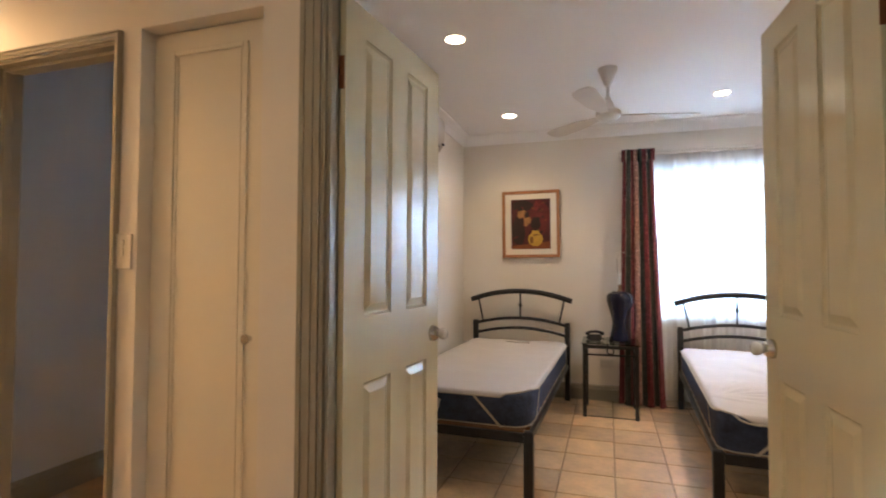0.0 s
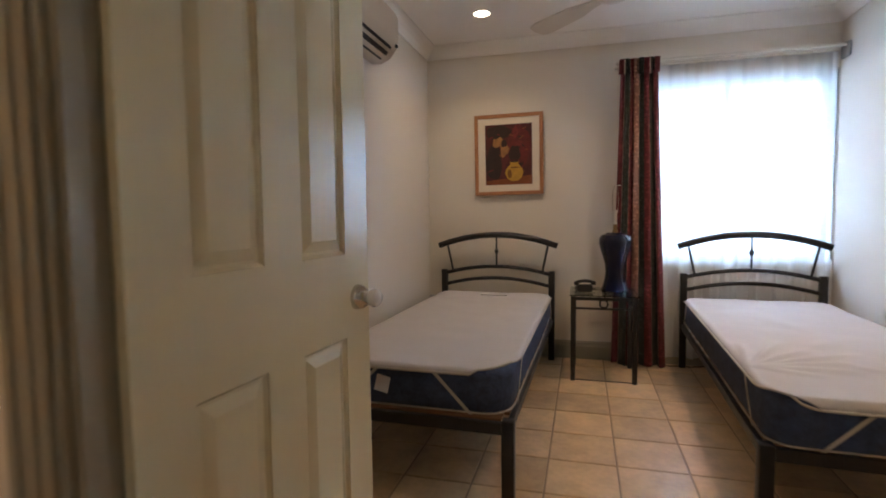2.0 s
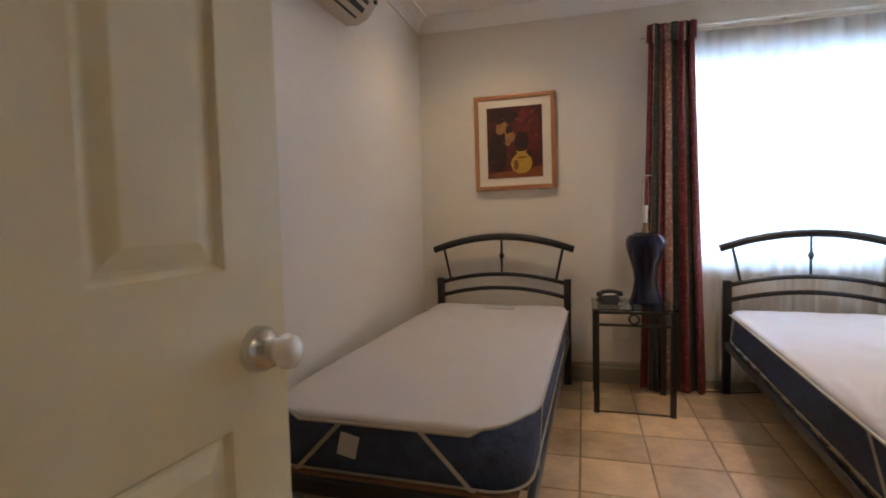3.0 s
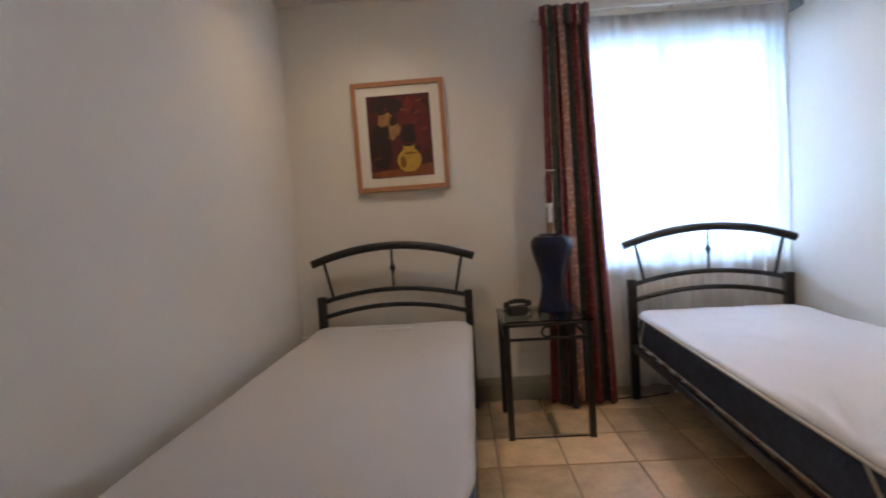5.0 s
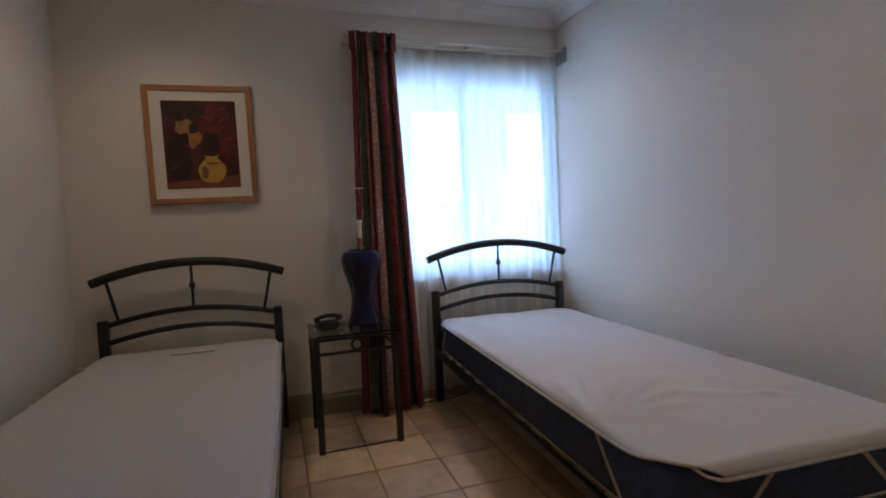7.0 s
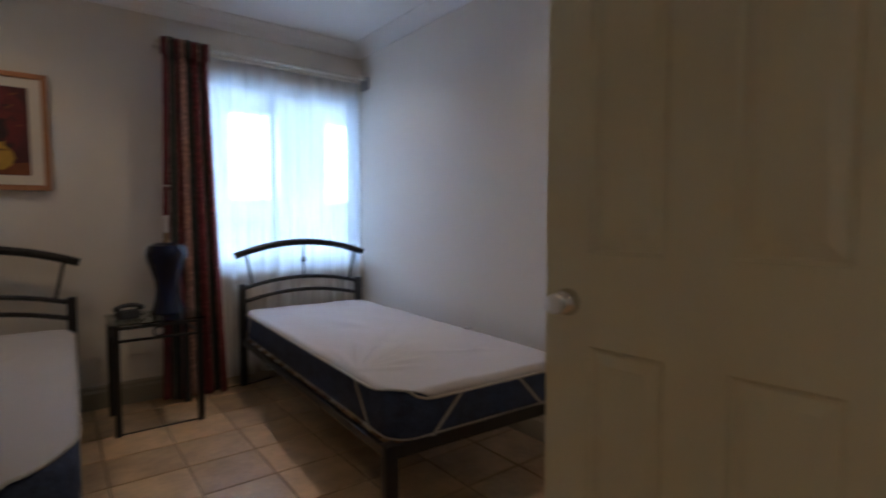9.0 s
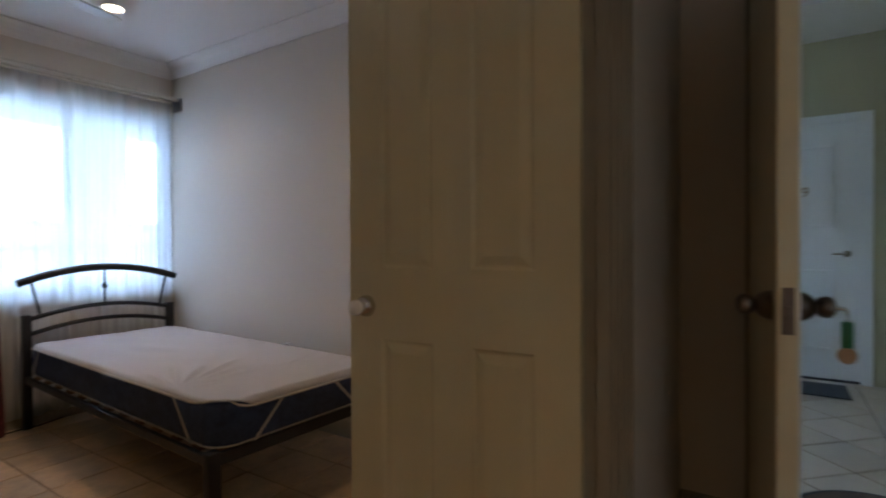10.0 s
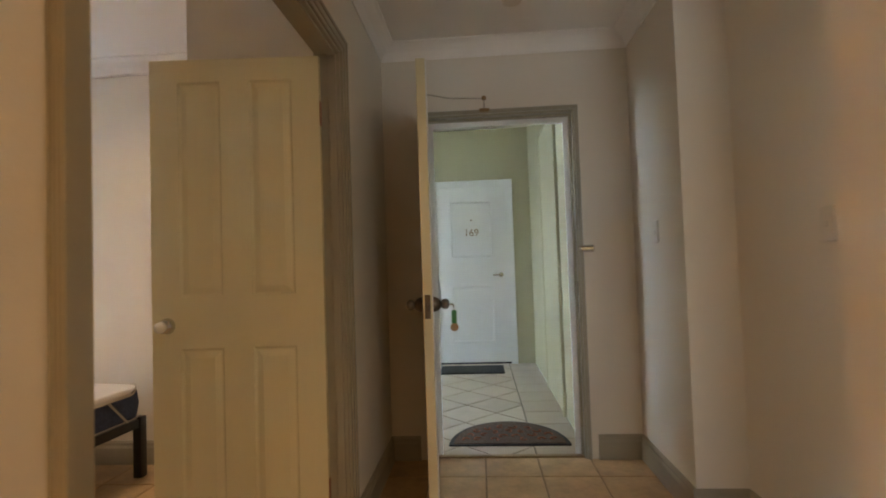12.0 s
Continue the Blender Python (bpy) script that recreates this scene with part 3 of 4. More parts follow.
# door restrictor arm above the entrance and security latch beside it
arm = thing("door_restrictor", "thin metal stay arm above the entrance door", "door stay")
part("bracket", solid((1.620, 0.665, 2.065), (1.653, 0.725, 2.085), 0.003, 1), BRASS, arm)
bm = tube(bmesh.new(), [(1.633, 0.695, 2.083), (1.629, 0.695, 2.15)], 0.005, 8)
tube(bm, [(1.629, 0.695, 2.145), (1.515, 0.90, 2.12), (1.365, 1.02, 2.10)], 0.004, 8)
part("rod", bm, CHROME, arm, "", True)
bm = lathe(bmesh.new(), [(0.001, 2.138), (0.014, 2.138), (0.014, 2.158), (0.001, 2.158)], (1.629, 0.695, 0), 16)
part("pivot", bm, BRASS, arm, "", True)
latch = thing("security_latch", "chrome swing bar latch on the entrance frame", "latch")
part("plate", solid((1.627, 0.085, 1.205), (1.637, 0.155, 1.245), 0.003, 2), BRASS, latch)
for z in (1.212, 1.238):
    bm = tube(bmesh.new(), [(1.620, 0.090, z), (1.605, 0.155, z), (1.608, 0.175, z)], 0.005, 8)
    part("bar", bm, CHROME, latch, "", True)


# ---- windows and outside ----
win = thing("window_1", "dark aluminium sliding window behind sheer curtain", "window")
win["kind"] = "structure"
bm = bmesh.new()
for lo, hi in (((0.33, 5.03, 0.80), (0.37, 5.10, 2.105)), ((1.577, 4.95, 0.80), (1.617, 5.10, 2.105)), ((0.37, 5.03, 0.80), (1.577, 5.10, 0.84)), ((0.37, 5.03, 2.065), (1.577, 5.10, 2.105)), ((0.94, 5.035, 0.84), (0.975, 5.095, 2.065))):
    box(bm, lo, hi, 0.003, 1)
part("window_frame", bm, ALU, win)
bm = bmesh.new()
for lo, hi in (((0.37, 5.04, 1.10), (0.94, 5.09, 1.13)), ((0.975, 5.04, 1.10), (1.577, 5.09, 1.13))):
    box(bm, lo, hi, 0.003, 1)
part("transom", bm, ALU, win)
for a, b in ((0.371, 0.939), (0.976, 1.576)):
    for c, d in ((0.841, 1.099), (1.131, 2.064)):
        pane = part("pane", solid((a, 5.062, c), (b, 5.067, d)), GLASS, win)
        pane.visible_shadow = False
part("window_sill", solid((0.33, 4.925, 0.785), (1.575, 5.03, 0.80), 0.003, 1), DOOR_WHITE, win)
# unseen overhang, added to block steep light from the overhead panel
structure("eave", solid((-2.0, 5.13, 2.30), (5.0, 5.5, 2.42)), EAVE, "unseen white overhang added outside to cut off steep light", "eave")
structure("backdrop", solid((-9, 12.0, -0.25), (13, 12.2, 12.0)), BACKDROP_GLOW, "glowing panel standing in for the bright distance outside the window", "backdrop")
# stronger unseen panel in place of sky, added to throw light down indoors
structure("overhead_glow_panel", solid((-9, 5.2, 12.0), (13, 12.2, 12.2)), OVERHEAD_GLOW, "unseen glowing panel overhead, added to light the porch and bed", "backdrop")
# added screen; bays pass the glow as patches, solid parts block it
porch = thing("porch_screen", "added pale screen outside, its open bays shaping the window's bright patches", "porch")
part("beam", solid((-3.0, 7.5, 2.42), (6.5, 7.65, 3.12), 0.006, 1), EAVE, porch)
part("low_wall", solid((-3.0, 7.5, -0.25), (6.5, 7.65, 1.40), 0.006, 1), EAVE, porch)
for a, w in ((0.72, 0.58), (1.90, 0.60)):
    part("post", solid((a, 7.5, 1.40), (a + w, 7.65, 2.42), 0.006, 1), EAVE, porch)


def pleated(x0, x1, z0, z1, y, waves, depth, flare=0.0, squeeze=1.0, seed=1, cols=220, rows=40):
    """A hanging cloth with folds that drift and deepen towards the hem; UV in metres of cloth."""
    rnd = random.Random(seed)
    ph = [rnd.uniform(0, 6.28) for _ in range(6)]
    bm = bmesh.new()
    uvl = bm.loops.layers.uv.new("UVMap")
    grid = []
    for j in range(rows + 1):
        v = j / rows
        z = z1 + (z0 - z1) * v
        row = []
        for i in range(cols + 1):
            u = i / cols
            a = 2 * math.pi * waves * u
            d = depth * (0.75 + 0.45 * v)
            fold = math.sin(a + 0.9 * math.sin(2.2 * u * 6 + ph[0]) + 0.5 * v * math.sin(5 * u + ph[1])) + 0.35 * math.sin(2.3 * a + ph[2] + 0.8 * v) + 0.25 * math.sin(0.37 * a + ph[3])
            x = x0 + (x1 - x0) * u + flare * v * (u - 0.35) + 0.3 * d * math.sin(2 * a + ph[4])
            hem = 0.006 * math.sin(a * 0.7 + ph[5]) if j == rows else 0
            row.append(bm.verts.new((x, y + d * fold, z + hem)))
        grid.append(row)
    for j in range(rows):
        for i in range(cols):
            f = bm.faces.new((grid[j][i], grid[j][i + 1], grid[j + 1][i + 1], grid[j + 1][i]))
            for lp, (ii, jj) in zip(f.loops, ((i, j), (i + 1, j), (i + 1, j + 1), (i, j + 1))):
                lp[uvl].uv = (ii / cols * squeeze, jj / rows * (z1 - z0))
    return bm


def cloth(name, bm, material, thick=0.0):
    me = mesh_of(name, bm, material)
    for p in me.polygons:
        p.use_smooth = True
    ob = new(name, me)
    if thick:
        md = ob.modifiers.new("thickness", "SOLIDIFY")
        md.thickness = thick
    return ob


curtain = thing("curtain", "striped crimson and black brocade drape, drawn aside", "curtain")
body = cloth("cloth", pleated(0.205, 0.455, 0.02, 2.15, 4.772, 4.0, 0.017, 0.13, 0.46, 3), DRAPE, 0.003)
body.parent = curtain
head = cloth("heading_tape", pleated(0.195, 0.465, 2.135, 2.245, 4.772, 5.0, 0.013, 0.0, 0.46, 3, rows=6), DRAPE, 0.004)
head.parent = curtain
sheer = tagged(cloth("sheer_curtain", pleated(0.30, 1.592, 0.06, 2.208, 4.899, 11.0, 0.010, 0.0, 1.3, 8, cols=480), SHEER), "sheer white voile curtain drawn across the window", "curtain")
trk = thing("curtain_track", "white curtain track fixed above the window", "curtain track")
part("track", solid((0.17, 4.886, 2.209), (1.600, 4.914, 2.227), 0.004, 1), RAIL, trk)
part("track", solid((0.17, 4.800, 2.216), (1.600, 4.824, 2.236), 0.006, 2), RAIL, trk)
for x in (0.24, 0.95, 1.58):
    part("bracket", solid((x, 4.826, 2.2275), (x + 0.02, 4.93, 2.246), 0.002, 1), PLASTIC, trk)
part("end_cap", solid((1.6005, 4.780, 2.15), (1.617, 4.89, 2.245), 0.004, 1), GREY_CAP, trk)


# ---- beds ----
def bow(x0, x1, z_end, rise, y, n=24):
    c, hw = (x0 + x1) / 2, (x1 - x0) / 2
    return [(c + hw * s, y, z_end + rise * (1 - s * s)) for s in [-1 + 2 * k / n for k in range(n + 1)]]


def square_post(x, y, z0, z1, s=0.046):
    bm = solid((x - s / 2, y - s / 2, z0), (x + s / 2, y + s / 2, z1), 0.004, 2)
    return bm


def steel_bed(m):
    """Local origin at the middle of the head end on the floor; the foot lies towards -y."""
    bed = thing("bed", "single black tubular steel bed frame with arched headboard", "bed", m, "twin beds")
    W, L = 0.432, 2.075
    for x in (-W, W):
        part("post", square_post(x, 0, 0, 0.70), STEEL, bed, "", True)
        part("leg", square_post(x, -L, 0, 0.345, 0.050), STEEL, bed, "", True)
    part("top_rail", tube(bmesh.new(), bow(-0.475, 0.475, 0.895, 0.088, 0), 0.0235, 16), STEEL, bed, "", True)
    part("rail", tube(bmesh.new(), bow(-W, W, 0.668, 0.062, 0), 0.0140, 12), STEEL, bed, "", True)
    part("rail", tube(bmesh.new(), bow(-W, W, 0.575, 0.062, 0), 0.0140, 12), STEEL, bed, "", True)
    for s in (-1, 1):
        part("strut", tube(bmesh.new(), [(s * 0.405, 0, 0.905), (s * 0.360, 0, 0.690)], 0.0085, 8), STEEL, bed, "", True)
    bm = tube(bmesh.new(), [(0, 0, 0.73), (0, 0, 0.975)], 0.0075, 8)
    lathe(bm, [(0.001, 0.82), (0.006, 0.83), (0.010, 0.835), (0.018, 0.855), (0.010, 0.875), (0.006, 0.88), (0.001, 0.89)], (0, 0, 0), 12)
    part("spindle", bm, STEEL, bed, "", True)
    for x in (-W, W):
        bm = solid((x - 0.012, -L + 0.02, 0.285), (x + 0.012, -0.018, 0.325), 0.004, 2)
        part("side_rail", bm, STEEL, bed)
    part("foot_rail", solid((-W + 0.02, -L - 0.014, 0.285), (W - 0.02, -L + 0.014, 0.335), 0.004, 2), STEEL, bed)
    part("end_board", solid((-W + 0.03, -L + 0.004, 0.3355), (W - 0.03, -L + 0.10, 0.345), 0.002, 1), SLAT_WOOD, bed, "brown pine end board")
    for k in range(12):
        y = -0.12 - k * 0.165
        part("slat", solid((-W + 0.0125, y - 0.03, 0.318), (W - 0.0125, y + 0.03, 0.334), 0.003, 1), SLAT_WOOD, bed, "raw pine slat" if k == 0 else "")
    return bed


def stitched(parent, x, y, w, d):
    """A sewn-on cloth patch and a small edge tag."""
    part("patch", solid((x - w / 2, y - d / 2, MZ1 + 0.004), (x + w / 2, y + d / 2, MZ1 + 0.0145), 0.001, 1), LABEL_CLOTH, parent, "paler sewn patch")


def rounded_plan(hw, l0, l1, r, fx, fy, n=8):
    """Plan of a mattress: round head corners of radius r, elliptic foot corners fx by fy."""
    pts = []
    for cx, cy, a0, rx, ry in ((hw - r, l1 - r, 0, r, r), (-hw + r, l1 - r, 90, r, r), (-hw + fx, l0 + fy, 180, fx, fy), (hw - fx, l0 + fy, 270, fx, fy)):
        for k in range(n + 1):
            a = radians(a0 + 90 * k / n)
            pts.append((cx + rx * math.cos(a), cy + ry * math.sin(a)))
    return pts


def slab(outline, levels):
    """A soft slab from one plan outline, with (inset, height) levels."""
    bm = bmesh.new()
    cx = sum(p[0] for p in outline) / len(outline)
    cy = sum(p[1] for p in outline) / len(outline)
    rings = []
    for inset, z in levels:
        ring = []
        for x, y in outline:
            dx, dy = x - cx, y - cy
            ring.append(bm.verts.new((cx + dx * (1 - inset / max(abs(dx), 0.3)) if abs(dx) > 0.01 else x, cy + dy * (1 - inset / max(abs(dy), 0.3)) if abs(dy) > 0.01 else y, z)))
        rings.append(ring)
    n = len(outline)
    for q, w in zip(rings, rings[1:]):
        for k in range(n):
            bm.faces.new((q[k], q[(k + 1) % n], w[(k + 1) % n], w[k]))
    bm.faces.new(rings[0][::-1])
    bm.faces.new(rings[-1])
    return bm


MW, M0, M1, MZ0, MZ1 = 0.435, -2.06, -0.05, 0.346, 0.525


def mattress(m, M0=M0, fx=0.10, fy=0.10):
    """Quilted navy mattress."""
    ob = thing("mattress", "navy quilted single mattress on a steel bed", "mattress", m, "twin mattresses")
    plan = rounded_plan(MW, M0, M1, 0.10, fx, fy)
    part("body", slab(plan, [(0.02, MZ0), (0.006, MZ0 + 0.01), (0.0, MZ0 + 0.03), (-0.006, (MZ0 + MZ1) / 2), (0.0, MZ1 - 0.03), (0.006, MZ1 - 0.012), (0.02, MZ1)]), TICKING, ob, "", True)
    for z in (MZ0 + 0.010,):
        loop = [(x * 1.002, y + (0.002 if y > -1 else -0.002), z) for x, y in plan]
        part("piping", tube(bmesh.new(), loop + loop[:1], 0.0035, 6, False), PIPING, ob, "ivory piped seam", True)
    return ob


def protector(m, wrinkles, overhang, seed, M0=M0, cx=0.14, cy=0.14):
    """Cotton cover on the mattress with elastic corner straps."""
    ob = thing("mattress_protector", "white cotton mattress protector with elastic corner straps", "mattress protector", m, "mattress protectors")
    bm = bmesh.new()
    nx, ny = 110, 250
    x_half, y0, y1 = MW + 0.007, M0 - overhang, M1 + 0.0
    grid = []
    for j in range(ny + 1):
        row = []
        for i in range(nx + 1):
            u, v = i / nx * 2 - 1, j / ny
            y = y0 + (y1 - y0) * v
            lim = x_half
            for e, ex, ey in ((y - y0, cx, cy), (y1 - y, 0.14, 0.14)):
                if e < ey:
                    lim = min(lim, x_half - ex + ex * math.sqrt(max(0.0, 1 - (1 - e / ey) ** 2)))
            x = u * lim
            edge = min(lim - abs(x), y1 - y, y - y0)
            z = MZ1 + 0.007 + 0.004 * noise.noise((x * 6, y * 6, seed)) - 0.019 * (1 - min(1, (x_half - lim) / 0.03) * min(1, max(0, (abs(x) - x_half + cx) / 0.03))) * max(0, 1 - max(edge, 0) / 0.02) ** 2
            for wx, wy, ang, ln, wd, amp in wrinkles:
                dx, dy = x - wx, y - wy
                a, b = dx * math.cos(ang) + dy * math.sin(ang), -dx * math.sin(ang) + dy * math.cos(ang)
                if 0 < a < ln:
                    z += amp * math.exp(-(b / (wd * (0.5 + a / ln))) ** 2) * math.sin(math.pi * a / ln)
            if y < M0:
                z -= (M0 - y) * 0.75
            row.append(bm.verts.new((x, y, z)))
        grid.append(row)
    for j in range(ny):
        for i in range(nx):
            bm.faces.new((grid[j][i], grid[j][i + 1], grid[j + 1][i + 1], grid[j + 1][i]))
    me_ob = part("cover", bm, PROTECTOR, ob, "", True)
    md = me_ob.modifiers.new("thickness", "SOLIDIFY")
    md.thickness, md.offset = 0.006, -1
    pts = [(-x_half, M1 - 0.08, MZ1 - 0.012)] + [(-x_half, M1 - 0.08 + (y0 + cy - M1 + 0.08) * k / 10, MZ1 - 0.012) for k in range(1, 11)]
    for k in range(1, 9):
        a = math.pi + k / 8 * math.pi / 2
        y = y0 + cy + cy * math.sin(a)
        inset = cx + cx * math.cos(a)
        pts.append((-x_half + inset, y, MZ1 - 0.012 + 0.017 * min(1, inset / 0.03) * (1 if y > M0 else 0) - max(0, M0 - y) * 0.75))
    pts += [(-p[0], p[1], p[2]) for p in reversed(pts)]
    part("hem", tube(bmesh.new(), pts, 0.005, 6), PIPING, ob, "ivory bound hem", True)
    for sx in (-1, 1):
        # straps run from the hem diagonally over the corner faces and under
        for a, b in (((sx * (MW + 0.007), M0 + 0.30, MZ1 - 0.012), (sx * (MW + 0.007), M0 + 0.17, MZ0 + 0.006)), ((sx * (MW - 0.31), M0 - 0.011, MZ1 - 0.012), (sx * (MW - 0.155), M0 - 0.011, MZ0 + 0.006)),
                     ((sx * (MW + 0.007), M1 - 0.20, MZ1 - 0.012), (sx * (MW + 0.007), M1 - 0.10, MZ0 + 0.006))):
            bm = bmesh.new()
            va, vb = Vector(a), Vector(b)
            wide = Vector((0, 0.009, 0)) if abs(va.x) > MW else Vector((0.009, 0, 0))
            thick = Vector((sx * 0.002, 0, 0)) if abs(va.x) > MW else Vector((0, -0.002, 0))
            q = [bm.verts.new(p + s * wide + o * thick) for p in (va, vb) for s, o in ((-1, 0), (1, 0), (1, 1), (-1, 1))]
            for f in ((0, 1, 2, 3), (7, 6, 5, 4), (0, 4, 5, 1), (1, 5, 6, 2), (2, 6, 7, 3), (3, 7, 4, 0)):
                bm.faces.new([q[k] for k in f])
            part("strap", bm, PIPING, ob, "ivory elastic strap")
    return ob


BED_1, BED_2 = pose(-0.718, 4.845, 0, 0, 0, -1.2), pose(1.090, 4.832, 0, 0, 0, -2.6)
first = steel_bed(BED_1)
copy_thing(first, BED_2)
mat1 = mattress(BED_1, M0, 0.11, 0.13)
mat2 = mattress(BED_2, M0 - 0.05)
label = part("label", solid((-0.030, -0.003, -0.036), (0.030, 0.002, 0.036), 0.001, 1), LABEL_CLOTH, mat1, "pale woven label")
label.matrix_basis = pose(-0.10, M0 - 0.012, MZ0 + 0.10, 4, 14, 3)
pad_1 = protector(BED_1, [(0.1, -1.0, 1.2, 0.5, 0.02, 0.003)], 0.004, 4, M0, 0.17, 0.32)
CREASES = [(-0.425, -1.80, ang, ln, wd, amp) for ang, ln, wd, amp in (
    (1.42, 0.42, 0.020, 0.011), (1.12, 0.55, 0.019, 0.014), (0.84, 0.50, 0.021, 0.016), (0.58, 0.62, 0.018, 0.014),
    (0.34, 0.46, 0.022, 0.015), (0.10, 0.40, 0.024, 0.012), (-0.22, 0.28, 0.022, 0.008))]
CREASES += [(-0.20, -1.50, 0.75, 0.55, 0.05, 0.007), (0.02, -1.10, 1.9, 0.5, 0.06, 0.006), (0.30, -1.86, 2.7, 0.5, 0.03, 0.009), (0.05, -1.85, 0.35, 0.40, 0.03, 0.008)]
pad_2 = protector(BED_2, CREASES, 0.022, 9, M0 - 0.05, 0.16, 0.20)

stitched(pad_1, 0.02, -0.21, 0.20, 0.05)
part("tag", solid((-MW - 0.012, -0.36, MZ1 - 0.006), (-MW + 0.02, -0.33, MZ1 + 0.016), 0.001, 1), LABEL_CLOTH, pad_1, "small white care tag")
part("tag", solid((MW - 0.02, -1.42, MZ1 - 0.006), (MW + 0.012, -1.38, MZ1 + 0.018), 0.001, 1), LABEL_CLOTH, pad_2, "small white care tag")

# ---- nightstand, lamp, phone ----
stand = thing("nightstand", "black steel side table with a clear glass top", "side table", pose(0.085, 4.56, 0))
for x in (-0.20, 0.20):
    for y in (-0.185, 0.185):
        part("leg", solid((x - 0.0155, y - 0.0155, 0), (x + 0.0155, y + 0.0155, 0.585), 0.003, 1), STEEL, stand)
for y in (-0.185, 0.185):
    for z in (0.565, 0.495):
        part("rail", solid((-0.1845, y - 0.007, z), (0.1845, y + 0.007, z + 0.014), 0.002, 1), STEEL, stand)
for x in (-0.20, 0.20):
    for z in (0.565, 0.495):
        part("rail", solid((x - 0.007, -0.1695, z), (x + 0.007, 0.1695, z + 0.014), 0.002, 1), STEEL, stand)
# thin dark bar joining the front feet just above the floor
part("floor_bar", solid((-0.1845, -0.188, 0.004), (0.1845, -0.182, 0.010), 0.001, 1), STEEL, stand)
for y in (-0.185, 0.185):
    bm = tube(bmesh.new(), [(0.026 * math.cos(a), y, 0.536 + 0.026 * math.sin(a)) for a in [k * math.pi / 12 for k in range(25)]], 0.006, 8, False)
    part("ring", bm, STEEL, stand, "", True)
part("top", solid((-0.225, -0.21, 0.586), (0.225, 0.21, 0.594), 0.002, 2), TABLE_GLASS, stand, "clear glass top")

lampo = thing("table_lamp", "dark cobalt glazed urn lamp without shade", "table lamp", pose(0.165, 4.60, 0.595))
part("urn", lathe(bmesh.new(), [(0.001, 0), (0.088, 0.0), (0.092, 0.008), (0.088, 0.020), (0.078, 0.045), (0.068, 0.09), (0.063, 0.14), (0.068, 0.19), (0.085, 0.25), (0.101, 0.30), (0.109, 0.34), (0.107, 0.372), (0.092, 0.396), (0.066, 0.404), (0.058, 0.412), (0.001, 0.413)], sides=40), GLAZE, lampo, "", True)
part("neck", lathe(bmesh.new(), [(0.001, 0.412), (0.022, 0.413), (0.018, 0.425), (0.014, 0.44), (0.014, 0.47), (0.001, 0.471)], sides=20), BRASS, lampo, "brass neck", True)
part("socket", lathe(bmesh.new(), [(0.001, 0.470), (0.013, 0.470), (0.013, 0.545), (0.018, 0.555), (0.018, 0.570), (0.001, 0.571)], sides=20), PORCELAIN, lampo, "white lamp socket", True)
bm = bmesh.new()
for s in (-1, 1):
    tube(bm, [(s * 0.016, 0, 0.56), (s * 0.020, 0, 0.62), (s * 0.018, 0, 0.70), (s * 0.008, 0, 0.738), (0, 0, 0.742)], 0.0018, 6)
part("harp", bm, CHROME, lampo, "thin wire harp", True)
part("finial", tube(bmesh.new(), [(-0.035, 0, 0.742), (0.035, 0, 0.742)], 0.003, 8), PLASTIC, lampo, "", True)

phone = thing("telephone", "small black telephone on the glass side table", "telephone", pose(-0.045, 4.55, 0.595, 0, 0, 105))
phone.scale = (0.68, 0.68, 0.74)
bm = bmesh.new()
pr = [(-0.078, 0.0), (0.078, 0.0), (0.074, 0.034), (0.020, 0.062), (-0.066, 0.074)]
ends = [[bm.verts.new((px, y, pz)) for px, pz in pr] for y in (-0.080, 0.080)]
for k in range(5):
    bm.faces.new((ends[0][k], ends[0][(k + 1) % 5], ends[1][(k + 1) % 5], ends[1][k]))
bm.faces.new(ends[0][::-1])
bm.faces.new(ends[1])
bmesh.ops.bevel(bm, geom=bm.edges[:], offset=0.014, segments=3, affect="EDGES")
part("base", bm, BLACK, phone, "", True)
bm = tube(bmesh.new(), [(-0.045, -0.090, 0.082), (-0.034, -0.060, 0.096), (-0.028, 0, 0.102), (-0.034, 0.060, 0.096), (-0.045, 0.090, 0.082)], 0.016, 12)
for y in (-0.088, 0.088):
    lathe(bm, [(0.001, 0.062), (0.024, 0.064), (0.027, 0.076), (0.024, 0.092), (0.014, 0.102), (0.001, 0.104)], (-0.044, y, 0), 16)
part("handset", bm, BLACK, phone, "", True)
bm = tube(bmesh.new(), [(0.0 + 0.012 * math.cos(k * 0.8) - 0.02, -0.06 - 0.0015 * k, 0.012 + 0.008 * (1 + math.sin(k * 0.8))) for k in range(40)], 0.003, 6)
part("cord", bm, BLACK, phone, "coiled black cord", True)

outlet = thing("power_outlet", "ivory double power outlet on the head wall", "power outlet", pose(0.055, YN, 0.34))
part("plate", solid((-0.058, -0.010, -0.037), (0.058, 0, 0.037), 0.003, 2), PLASTIC, outlet)
for s in (-1, 1):
    part("switch", solid((s * 0.030 - 0.008, -0.014, 0.010), (s * 0.030 + 0.008, -0.0101, 0.026), 0.001, 1), PLASTIC, outlet)

lead = thing("extension_lead", "black extension lead lying on the tiles along the wall", "extension lead")
bm = tube(bmesh.new(), [(0.50, 4.860, 0.006), (0.57, 4.848, 0.005), (0.64, 4.862, 0.005), (0.71, 4.850, 0.005), (0.78, 4.870, 0.006), (0.86, 4.886, 0.010)], 0.004, 8)
part("cable", bm, BLACK, lead, "", True)

